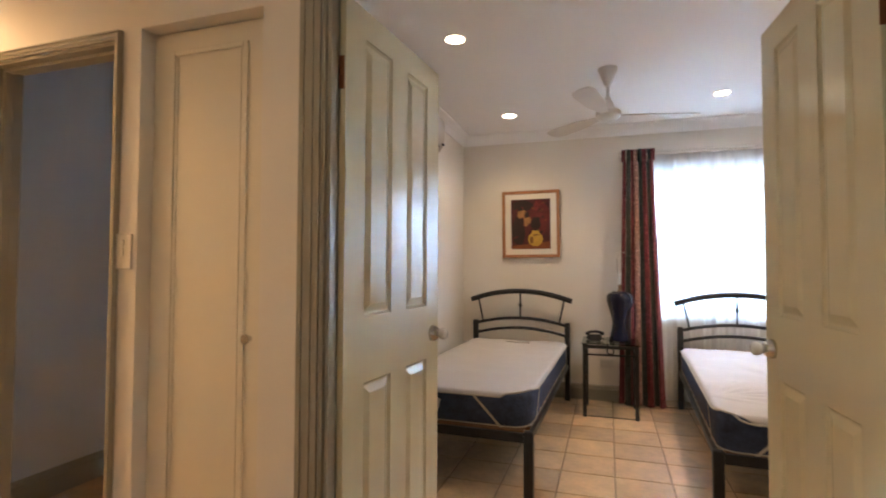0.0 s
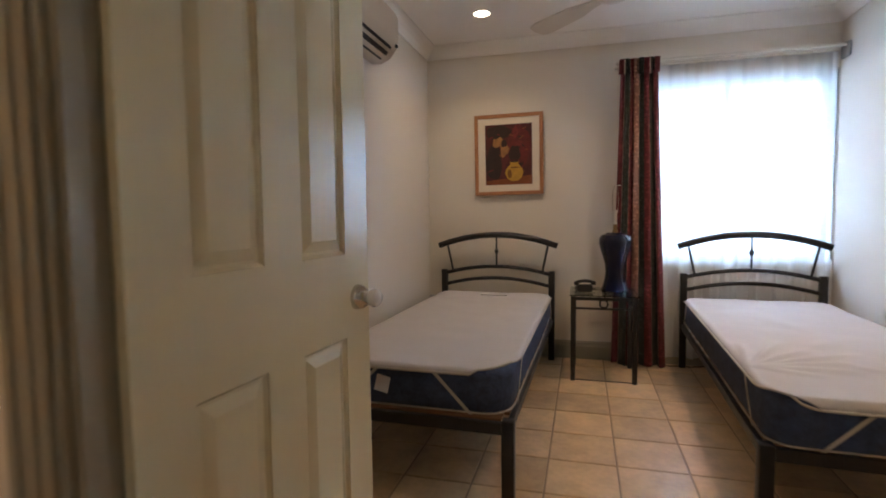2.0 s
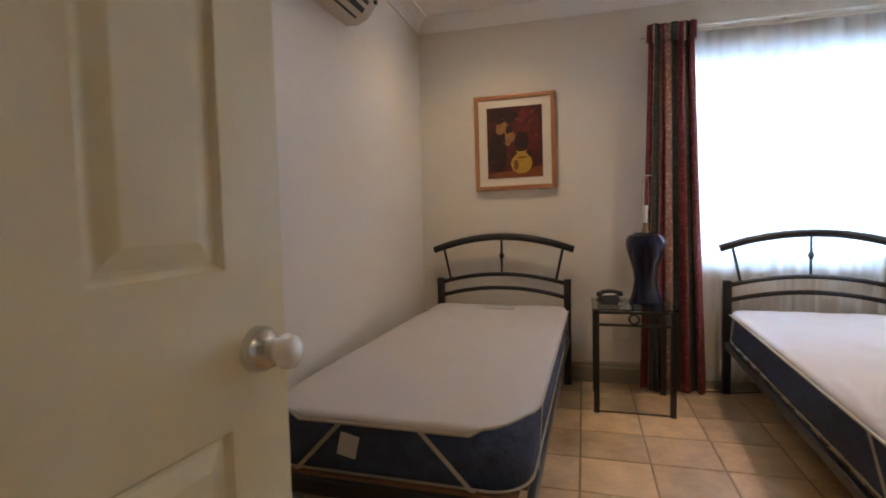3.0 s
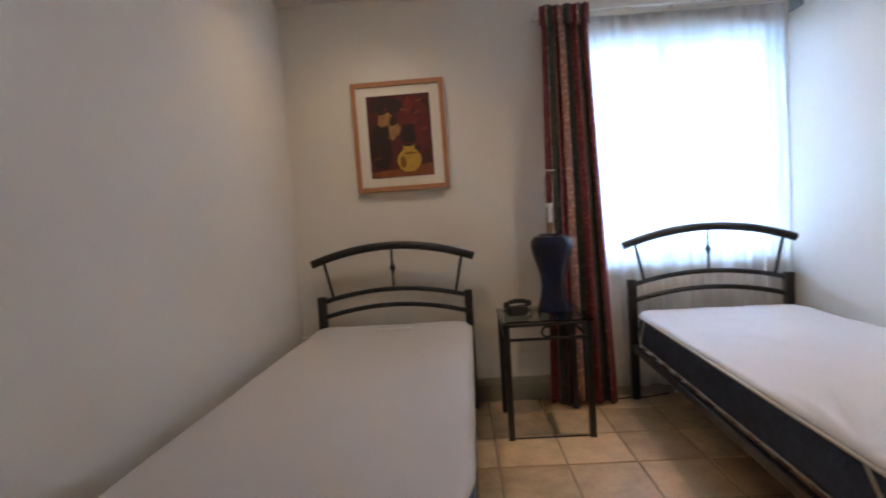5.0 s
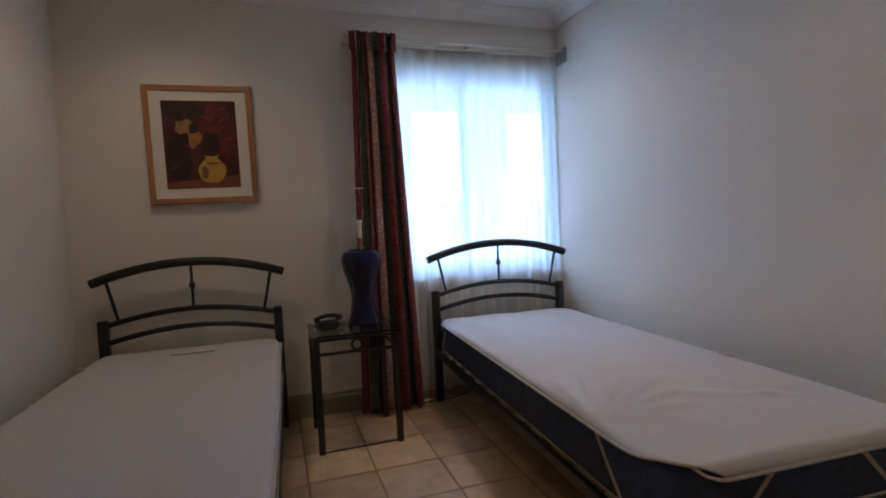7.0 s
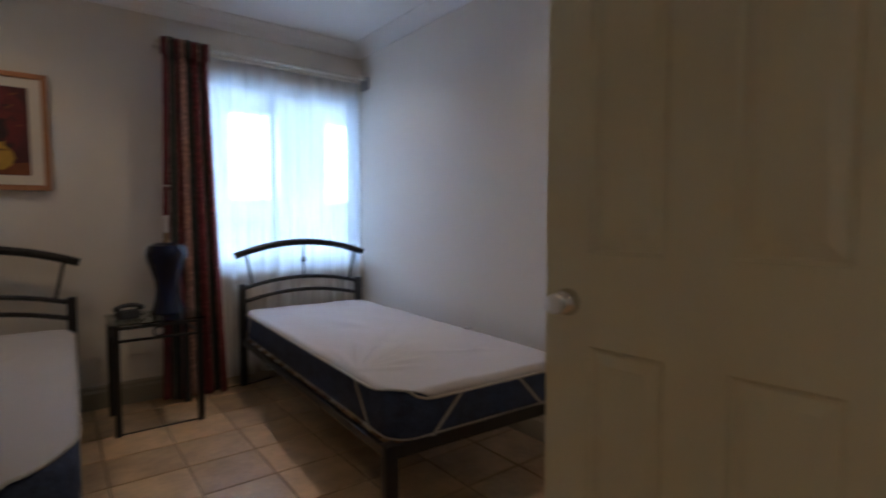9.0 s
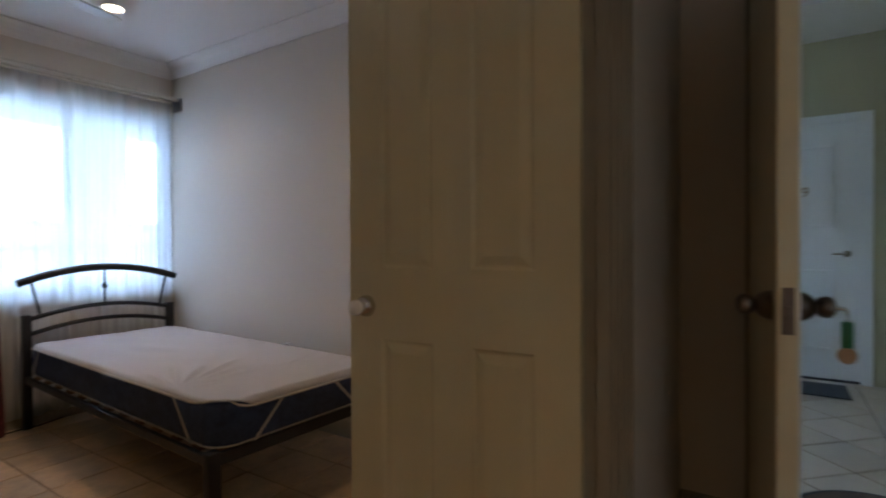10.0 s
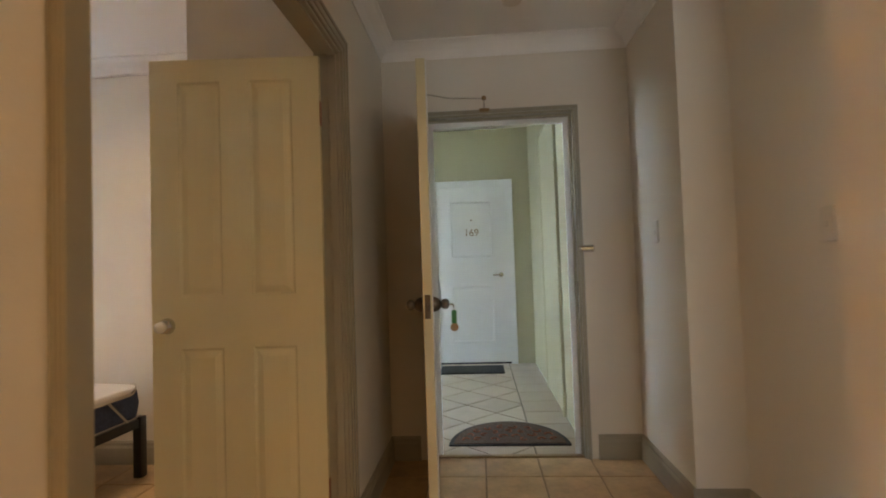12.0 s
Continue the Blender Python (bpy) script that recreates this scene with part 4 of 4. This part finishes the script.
# ---- framed picture ----
pic = thing("framed_picture", "framed still-life print of a yellow vase in pine frame", "picture", pose(-0.628, YN - 0.022, 1.619, 0, -0.6, 0))
PW, PH, FB = 0.273, 0.320, 0.030
for lo, hi in (((-PW, -0.012, -PH), (-PW + FB, 0.018, PH)), ((PW - FB, -0.012, -PH), (PW, 0.018, PH)), ((-PW + FB, -0.012, -PH), (PW - FB, 0.018, -PH + FB)), ((-PW + FB, -0.012, PH - FB), (PW - FB, 0.018, PH))):
    part("frame_bar", solid(lo, hi, 0.005, 2), FRAME_WOOD, pic)
part("mat_board", solid((-PW + FB, -0.002, -PH + FB), (PW - FB, 0.014, PH - FB)), MATBOARD, pic, "cream mat board")


def flat_shape(pts, y, material, name, parent, label=""):
    bm = bmesh.new()
    a = [bm.verts.new((x, y, z)) for x, z in pts]
    b = [bm.verts.new((x, y + 0.0006, z)) for x, z in pts]
    bm.faces.new(a)
    bm.faces.new(b[::-1])
    n = len(pts)
    for k in range(n):
        bm.faces.new((a[k], b[k], b[(k + 1) % n], a[(k + 1) % n]))
    return part(name, bm, material, parent, label)


def blob(cx, cz, rx, rz, wob, seed, n=26):
    rnd = random.Random(seed)
    ph = rnd.uniform(0, 6)
    return [(cx + rx * math.cos(a) * (1 + wob * math.sin(3 * a + ph)), cz + rz * math.sin(a) * (1 + wob * math.cos(4 * a + ph))) for a in [2 * math.pi * k / n for k in range(n)]]


art = part("print", solid((-0.186, -0.0035, -0.238), (0.186, -0.0021, 0.238)), RED_DARK, pic, "dark red still-life print")
flat_shape(blob(0.085, 0.06, 0.09, 0.165, 0.08, 2), -0.0045, RED_WARM, "red_ground", art)
flat_shape(blob(-0.08, 0.175, 0.10, 0.055, 0.08, 3), -0.0045, UMBER, "dark_ground", art)
flat_shape(blob(-0.115, -0.06, 0.062, 0.14, 0.08, 5), -0.0045, UMBER, "dark_ground", art)
flat_shape([(-0.186, -0.236), (0.184, -0.236), (0.184, -0.165), (0.05, -0.185), (-0.186, -0.205)], -0.0052, RUST, "table_edge", art)
flat_shape(blob(-0.078, 0.098, 0.052, 0.038, 0.2, 7), -0.0060, BLOOM, "flower", art)
flat_shape(blob(-0.034, 0.040, 0.034, 0.056, 0.2, 8), -0.0066, BLOOM, "flower", art)
flat_shape(blob(-0.035, 0.088, 0.022, 0.030, 0.15, 9), -0.0072, UMBER, "flower", art)
flat_shape(blob(0.05, 0.01, 0.045, 0.06, 0.15, 10), -0.0060, UMBER, "flower", art)
vase = [(u + 0.022, v + 0.014) for u, v in [(-0.012, -0.068), (0.058, -0.068), (0.054, -0.090), (0.088, -0.128), (0.096, -0.160), (0.080, -0.200), (0.050, -0.224), (0.0, -0.226), (-0.034, -0.202), (-0.050, -0.162), (-0.040, -0.126), (-0.006, -0.092)]]
flat_shape(vase, -0.0078, YELLOW, "vase", art)
flat_shape(blob(0.008, -0.154, 0.017, 0.036, 0.08, 12), -0.0084, OCHRE, "vase_shade", art)
flat_shape(blob(0.052, -0.104, 0.040, 0.006, 0.2, 13), -0.0084, OCHRE, "vase_shade", art)
flat_shape(blob(0.055, 0.175, 0.022, 0.045, 0.2, 14), -0.0052, CRIMSON, "red_ground", art)
flat_shape(blob(0.085, 0.085, 0.030, 0.020, 0.2, 15), -0.0052, CRIMSON, "red_ground", art)
rnd = random.Random(21)
for material, count, depth in ((UMBER, 12, -0.0057), (RED_WARM, 9, -0.0055), (RUST, 5, -0.0058)):
    for k in range(count):
        bm = bmesh.new()
        sx, sz, tilt = rnd.uniform(-0.155, 0.155), rnd.uniform(-0.16, 0.205), rnd.uniform(-0.9, 0.9)
        long, wide = rnd.uniform(0.012, 0.030), rnd.uniform(0.003, 0.008)
        ring = [(long * math.cos(a), wide * math.sin(a)) for a in [2 * math.pi * q / 10 for q in range(10)]]
        bm.faces.new([bm.verts.new((sx + u * math.cos(tilt) - w * math.sin(tilt), depth - k * 0.000004, sz + u * math.sin(tilt) + w * math.cos(tilt))) for u, w in ring])
        part("brush_stroke", bm, material, art)
flat_shape(blob(0.045, -0.056, 0.033, 0.009, 0.0, 3), -0.0084, UMBER, "vase_mouth", art)

# ---- air conditioner ----
ac = thing("air_conditioner", "beige split air conditioner high on the wall", "air conditioner", pose(XL, 3.0, 2.07))
bm = bmesh.new()
pr = [(0.0, 0.0), (0.06, -0.005), (0.115, 0.02), (0.155, 0.07), (0.172, 0.13), (0.170, 0.25), (0.155, 0.285), (0.0, 0.295)]
ends = [[bm.verts.new((px, y, pz)) for px, pz in pr] for y in (0.0, 0.79)]
n = len(pr)
for k in range(n):
    bm.faces.new((ends[0][k], ends[0][(k + 1) % n], ends[1][(k + 1) % n], ends[1][k]))
bm.faces.new(ends[0][::-1])
bm.faces.new(ends[1])
bmesh.ops.bevel(bm, geom=[e for e in bm.edges if abs(e.verts[0].co.y - e.verts[1].co.y) < 0.01], offset=0.012, segments=2, affect="EDGES")
part("casing", bm, AC_PLASTIC, ac, "", True)
for (px, pz), (qx, qz) in (((0.118, 0.018), (0.134, 0.038)), ((0.147, 0.052), (0.156, 0.066)), ((0.082, 0.000), (0.092, 0.005))):
    bm = bmesh.new()
    nx, nz = (qz - pz), -(qx - px)
    l = math.hypot(nx, nz)
    nx, nz = nx / l * 0.002, nz / l * 0.002
    q = [bm.verts.new((x, y, z)) for y in (0.03, 0.70) for x, z in ((px - nx, pz - nz), (qx - nx, qz - nz), (qx + nx, qz + nz), (px + nx, pz + nz))]
    for f in ((0, 1, 2, 3), (7, 6, 5, 4), (0, 4, 5, 1), (1, 5, 6, 2), (2, 6, 7, 3), (3, 7, 4, 0)):
        bm.faces.new([q[k] for k in f])
    part("vent_slot", bm, BLACK, ac, "dark air slot")
part("indicator", solid((0.160, 0.745, 0.075), (0.174, 0.765, 0.092), 0.002, 1), BLACK, ac)

# ---- ceiling fan ----
fan = thing("ceiling_fan", "white three-blade ceiling fan at rest", "ceiling fan", pose(0.08, 3.47, 2.5))
part("canopy", lathe(bmesh.new(), [(0.001, 0), (0.060, 0), (0.062, -0.010), (0.046, -0.05), (0.030, -0.095), (0.018, -0.115), (0.001, -0.116)], sides=28), FAN_WHITE, fan, "", True)
part("rod", tube(bmesh.new(), [(0, 0, -0.11), (0, 0, -0.24)], 0.011, 12), FAN_WHITE, fan, "", True)
part("motor", lathe(bmesh.new(), [(0.001, -0.19), (0.016, -0.19), (0.022, -0.21), (0.040, -0.255), (0.055, -0.268), (0.078, -0.285), (0.080, -0.312), (0.066, -0.330), (0.035, -0.342), (0.001, -0.344)], sides=32), FAN_WHITE, fan, "", True)
for k in range(3):
    a = radians(15 + 120 * k)
    bm = bmesh.new()
    outline = [(0.06, -0.02), (0.15, -0.03), (0.25, -0.055), (0.50, -0.065), (0.56, -0.05), (0.575, 0.0), (0.56, 0.05), (0.50, 0.065), (0.25, 0.055), (0.15, 0.03), (0.06, 0.02)]
    rings = [[bm.verts.new((x, y, -0.310 + 0.18 * y + dz)) for x, y in outline] for dz in (0, 0.006)]
    bm.faces.new(rings[0][::-1])
    bm.faces.new(rings[1])
    n = len(outline)
    for i in range(n):
        bm.faces.new((rings[0][i], rings[0][(i + 1) % n], rings[1][(i + 1) % n], rings[1][i]))
    blade = part("blade", bm, FAN_WHITE, fan)
    blade.matrix_basis = pose(0, 0, 0, 0, 0, math.degrees(a))


# ---- downlights ----
def downlight(x, y, group):
    ob = thing("downlight", "round recessed white downlight, switched on", "downlight", pose(x, y, H), group)
    part("rim", lathe(bmesh.new(), [(0.050, -0.001), (0.062, -0.002), (0.065, -0.005), (0.060, -0.009), (0.052, -0.006), (0.050, -0.001)], sides=32, caps=False), PLASTIC, ob, "", True)
    part("lens", lathe(bmesh.new(), [(0.001, -0.001), (0.050, -0.001), (0.050, -0.005), (0.001, -0.006)], sides=32), BULB, ob, "glowing lens")
    return ob


for x, y in BEDROOM_DOWNLIGHTS:
    downlight(x, y, "bedroom downlights")
for x, y in HALL_DOWNLIGHTS:
    downlight(x, y, "hall downlights")

smoke = thing("smoke_alarm", "round white smoke alarm on the hall ceiling", "smoke alarm", pose(1.15, 0.545, H))
part("body", lathe(bmesh.new(), [(0.001, 0), (0.052, 0), (0.052, -0.012), (0.046, -0.030), (0.030, -0.038), (0.001, -0.038)], sides=32), PLASTIC, smoke, "", True)


# ---- wall switches ----
def wall_switch(m, n=1):
    ob = thing("light_switch", "ivory wall switch plate", "light switch", m)
    part("plate", solid((-0.036, -0.009, -0.058), (0.036, 0, 0.058), 0.003, 2), PLASTIC, ob)
    for k in range(n):
        z = 0.028 - 0.03 * k if n > 1 else 0.0
        part("rocker", solid((-0.008, -0.013, z - 0.011), (0.008, -0.0091, z + 0.011), 0.0015, 1), PLASTIC, ob)
    return ob


wall_switch(pose(-1.440, YH, 1.26), 2)
wall_switch(pose(1.275, -0.155, 1.29, 0, 0, 180))
wall_switch(pose(0.335, -0.38, 1.245, 0, 0, 180))

# ---- lobby ----
nb = thing("neighbour_door", "closed white door numbered 169 across the lobby", "door", pose(4.60, 1.235, 0, 0, 0, -90))
part("leaf", solid((-0.012, -0.020, 0.02), (0.832, 0.016, 2.078), 0.002, 1), DOOR_WHITE, nb)
for z0, z1 in ((0.25, 0.90), (1.245, 1.90)):
    bm = bmesh.new()
    for a, b in (((0.145, -0.038, z0), (0.165, -0.020, z1)), ((0.615, -0.038, z0), (0.635, -0.020, z1)), ((0.165, -0.038, z0), (0.615, -0.020, z0 + 0.02)), ((0.165, -0.038, z1 - 0.02), (0.615, -0.020, z1))):
        box(bm, a, b, 0.004, 2)
    part("moulding", bm, DOOR_WHITE, nb)
bm = lathe(bmesh.new(), [(0.001, -0.020), (0.026, -0.020), (0.026, -0.026), (0.010, -0.030), (0.010, -0.055), (0.001, -0.056)], (0.725, 0, 1.03), 20, "y")
hd = part("handle", bm, CHROME, nb, "chrome lever handle", True)
part("lever", tube(bmesh.new(), [(0.725, -0.050, 1.03), (0.63, -0.052, 1.03)], 0.009, 10), CHROME, hd, "", True)
part("threshold_seal", solid((-0.012, -0.030, 0.002), (0.832, 0.01, 0.018), 0.002, 1), BLACK, nb, "dark door seal")
part("peephole", lathe(bmesh.new(), [(0.001, -0.020), (0.009, -0.020), (0.009, -0.025), (0.004, -0.026), (0.001, -0.024)], (0.395, 0, 1.68), 14, "y"), BRASS, nb, "brass peephole", True)
txt = bpy.data.curves.new("number", "FONT")
txt.body, txt.size, txt.extrude, txt.align_x, txt.align_y = "169", 0.115, 0.004, "CENTER", "CENTER"
tmp = new("number_curve", txt)
bpy.context.view_layer.update()
me = bpy.data.meshes.new_from_object(tmp.evaluated_get(bpy.context.evaluated_depsgraph_get()))
bpy.data.objects.remove(tmp)
me.materials.clear()
me.materials.append(BRASS)
num = new("number", me)
num.parent = nb
num.matrix_basis = pose(0.395, -0.0245, 1.53, 90, 0, 0)
tagged(num, "brass numerals 169")
architrave("trim_neighbour_door", "y", 0.425, 1.245, 2.07, 4.57, -1, 0.075, DOOR_WHITE, "white moulded door frame")

service = thing("service_door", "flush pale olive service cupboard door in lobby", "door", pose(2.50, 0.152, 0))
part("leaf", solid((0.0, 0.0, 0.02), (0.85, 0.016, 2.32), 0.003, 1), LOBBY, service)
bm = bmesh.new()
box(bm, (-0.035, 0, 0.0), (-0.008, 0.022, 2.36), 0.003, 1)
box(bm, (0.858, 0, 0.0), (0.885, 0.022, 2.36), 0.003, 1)
box(bm, (-0.008, 0, 2.328), (0.858, 0.022, 2.36), 0.003, 1)
part("door_frame", bm, LOBBY, service)

mat_far = tagged(new("door_mat", mesh_of("door_mat", solid((4.02, 0.53, 0.001), (4.42, 1.22, 0.014), 0.004, 2), MAT_RUBBER)), "dark ribbed rectangular door mat on tiles", "door mat")
half = thing("half_round_mat", "brown half-round coir door mat with scroll pattern", "door mat", pose(1.87, 0.605, 0.001))
arc = [(0.48 * math.sin(a), 0.385 * math.cos(a)) for a in [k * math.pi / 32 for k in range(33)]]


def half_disc(k, z0, z1):
    bm = bmesh.new()
    lo = [bm.verts.new((x * k + (1 - k) * 0.20, y * k, z0)) for x, y in arc]
    hi = [bm.verts.new((x * k + (1 - k) * 0.20, y * k, z1)) for x, y in arc]
    n = len(arc)
    for i in range(n):
        bm.faces.new((lo[i], lo[(i + 1) % n], hi[(i + 1) % n], hi[i]))
    bm.faces.new(lo[::-1])
    bm.faces.new(hi)
    return bm


part("border", half_disc(1.0, 0, 0.010), MAT_RUBBER, half, "dark rubber border")
part("coir_surface", half_disc(0.92, 0.0101, 0.014), COIR, half)
rnd = random.Random(5)
for ring, count in ((0.30, 4), (0.58, 7), (0.80, 10)):
    for k in range(count):
        ang = math.pi * (k + 0.5) / count
        cx, cy = 0.045 + 0.37 * ring * math.sin(ang), 0.36 * ring * math.cos(ang)
        a0, r = rnd.uniform(0, 6), rnd.uniform(0.026, 0.036)
        bm = tube(bmesh.new(), [(cx + r * (1 - n / 16) * math.cos(a0 + n * 0.45), cy + r * (1 - n / 16) * math.sin(a0 + n * 0.45), 0.0145) for n in range(11)], 0.005, 5)
        part("scroll", bm, RUST, half, "", True)

# ---- floors and tiles, last ----
tagged(new("threshold", mesh_of("threshold", solid((XF + 0.02, 0.18, -0.002), (XF + 0.055, 1.06, 0.010), 0.003, 1), BRASS)), "worn metal threshold strip in entrance doorway", "threshold", kind="structure")
floor = structure("floor", solid((-4.0, -1.9, -0.06), (XF + 0.05, YN, -0.004)), GROUT, "cream terracotta floor tiles with brown grout", "floor")
floor_lobby = structure("floor_lobby", solid((XF + 0.051, 0.15, -0.06), (4.62, 3.6, -0.006)), LOBBY_GROUT, "pale stone lobby tiles laid diagonally", "floor")
structure("floor_small_room", solid((-2.73, YB, -0.059), (-1.50, 3.4, -0.001)), TILE, "side room floor", "floor")


def tile_mesh(w, d):
    bm = solid((0, 0, -0.0072), (w, d, 0.0), 0.0022, 1)
    return mesh_of("tile", bm, TILE)


P, GAP = 0.305, 0.008
shared = {}
rnd = random.Random(11)


def lay(x0, x1, y0, y1, ox, oy, parent):
    i0, i1 = math.floor((x0 - ox) / P), math.ceil((x1 - ox) / P)
    j0, j1 = math.floor((y0 - oy) / P), math.ceil((y1 - oy) / P)
    for i in range(i0, i1):
        for j in range(j0, j1):
            a, b = max(x0, ox + i * P + GAP / 2), min(x1, ox + (i + 1) * P - GAP / 2)
            c, d = max(y0, oy + j * P + GAP / 2), min(y1, oy + (j + 1) * P - GAP / 2)
            if b - a < 0.012 or d - c < 0.012:
                continue
            key = (round(b - a, 3), round(d - c, 3))
            if key not in shared:
                shared[key] = tile_mesh(*key)
            t = new("tile", shared[key])
            t.parent = parent
            t.location = (a, c, rnd.uniform(-0.0007, 0.0007))
            t.rotation_euler = (rnd.uniform(-0.0015, 0.0015), rnd.uniform(-0.0015, 0.0015), 0)


lay(XL, XR, YB, YN, 0.103, 3.80, floor)
lay(OL, OR, YH + 0.02, YB - 0.003, 0.103, 3.80, floor)
lay(-1.9, XF + 0.02, -0.155, YH, 1.41, 0.455, floor)
lay(-1.9, 0.93, -0.38, -0.158, 1.41, 0.455, floor)
rest = bmesh.new()
for i in range(14):
    for j in range(6):
        box(rest, (-4.0 + i * P + 0.003, -1.9 + j * P + 0.003 - 0.3, -0.0072), (-4.0 + (i + 1) * P - 0.003, -1.9 + (j + 1) * P - 0.003 - 0.3, 0))
stuff = part("far_tiles", rest, TILE, floor)
stuff["kind"] = "stuff"

# lobby: one straight border course, the rest on the diagonal, clipped to the lobby
for i in range(10):
    x = XF + 0.056 + i * P
    bm = solid((0, 0, -0.0072), (min(P - GAP, 4.57 - x), P - GAP, 0), 0.0022, 1)
    t = new("tile", mesh_of("tile", bm, LOBBY_TILE))
    t.parent, t.location = floor_lobby, (x, 0.153, 0)
S = 0.33
for i in range(-8, 14):
    for j in range(-14, 9):
        bm = solid((-S / 2 + 0.0045, -S / 2 + 0.0045, -0.0072), (S / 2 - 0.0045, S / 2 - 0.0045, 0), 0.0022, 1)
        cx, cy = 2.6 + (i - j) * S * 0.7071, 0.9 + (i + j) * S * 0.7071
        for v in bm.verts:
            x, y = v.co.x, v.co.y
            v.co.x, v.co.y = cx + (x - y) * 0.7071, cy + (x + y) * 0.7071
        for co, no in (((0, 0.153 + P, 0), (0, -1, 0)), ((XF + 0.056, 0, 0), (-1, 0, 0)), ((4.57, 0, 0), (1, 0, 0)), ((0, 2.2, 0), (0, 1, 0))):
            cut = bmesh.ops.bisect_plane(bm, geom=bm.verts[:] + bm.edges[:] + bm.faces[:], plane_co=co, plane_no=no, clear_outer=True)
            loose = [e for e in bm.edges if len(e.link_faces) == 1]
            if loose:
                bmesh.ops.holes_fill(bm, edges=loose)
        if len(bm.faces) < 4:
            bm.free()
            continue
        t = new("tile", mesh_of("tile", bm, LOBBY_TILE))
        t.parent = floor_lobby
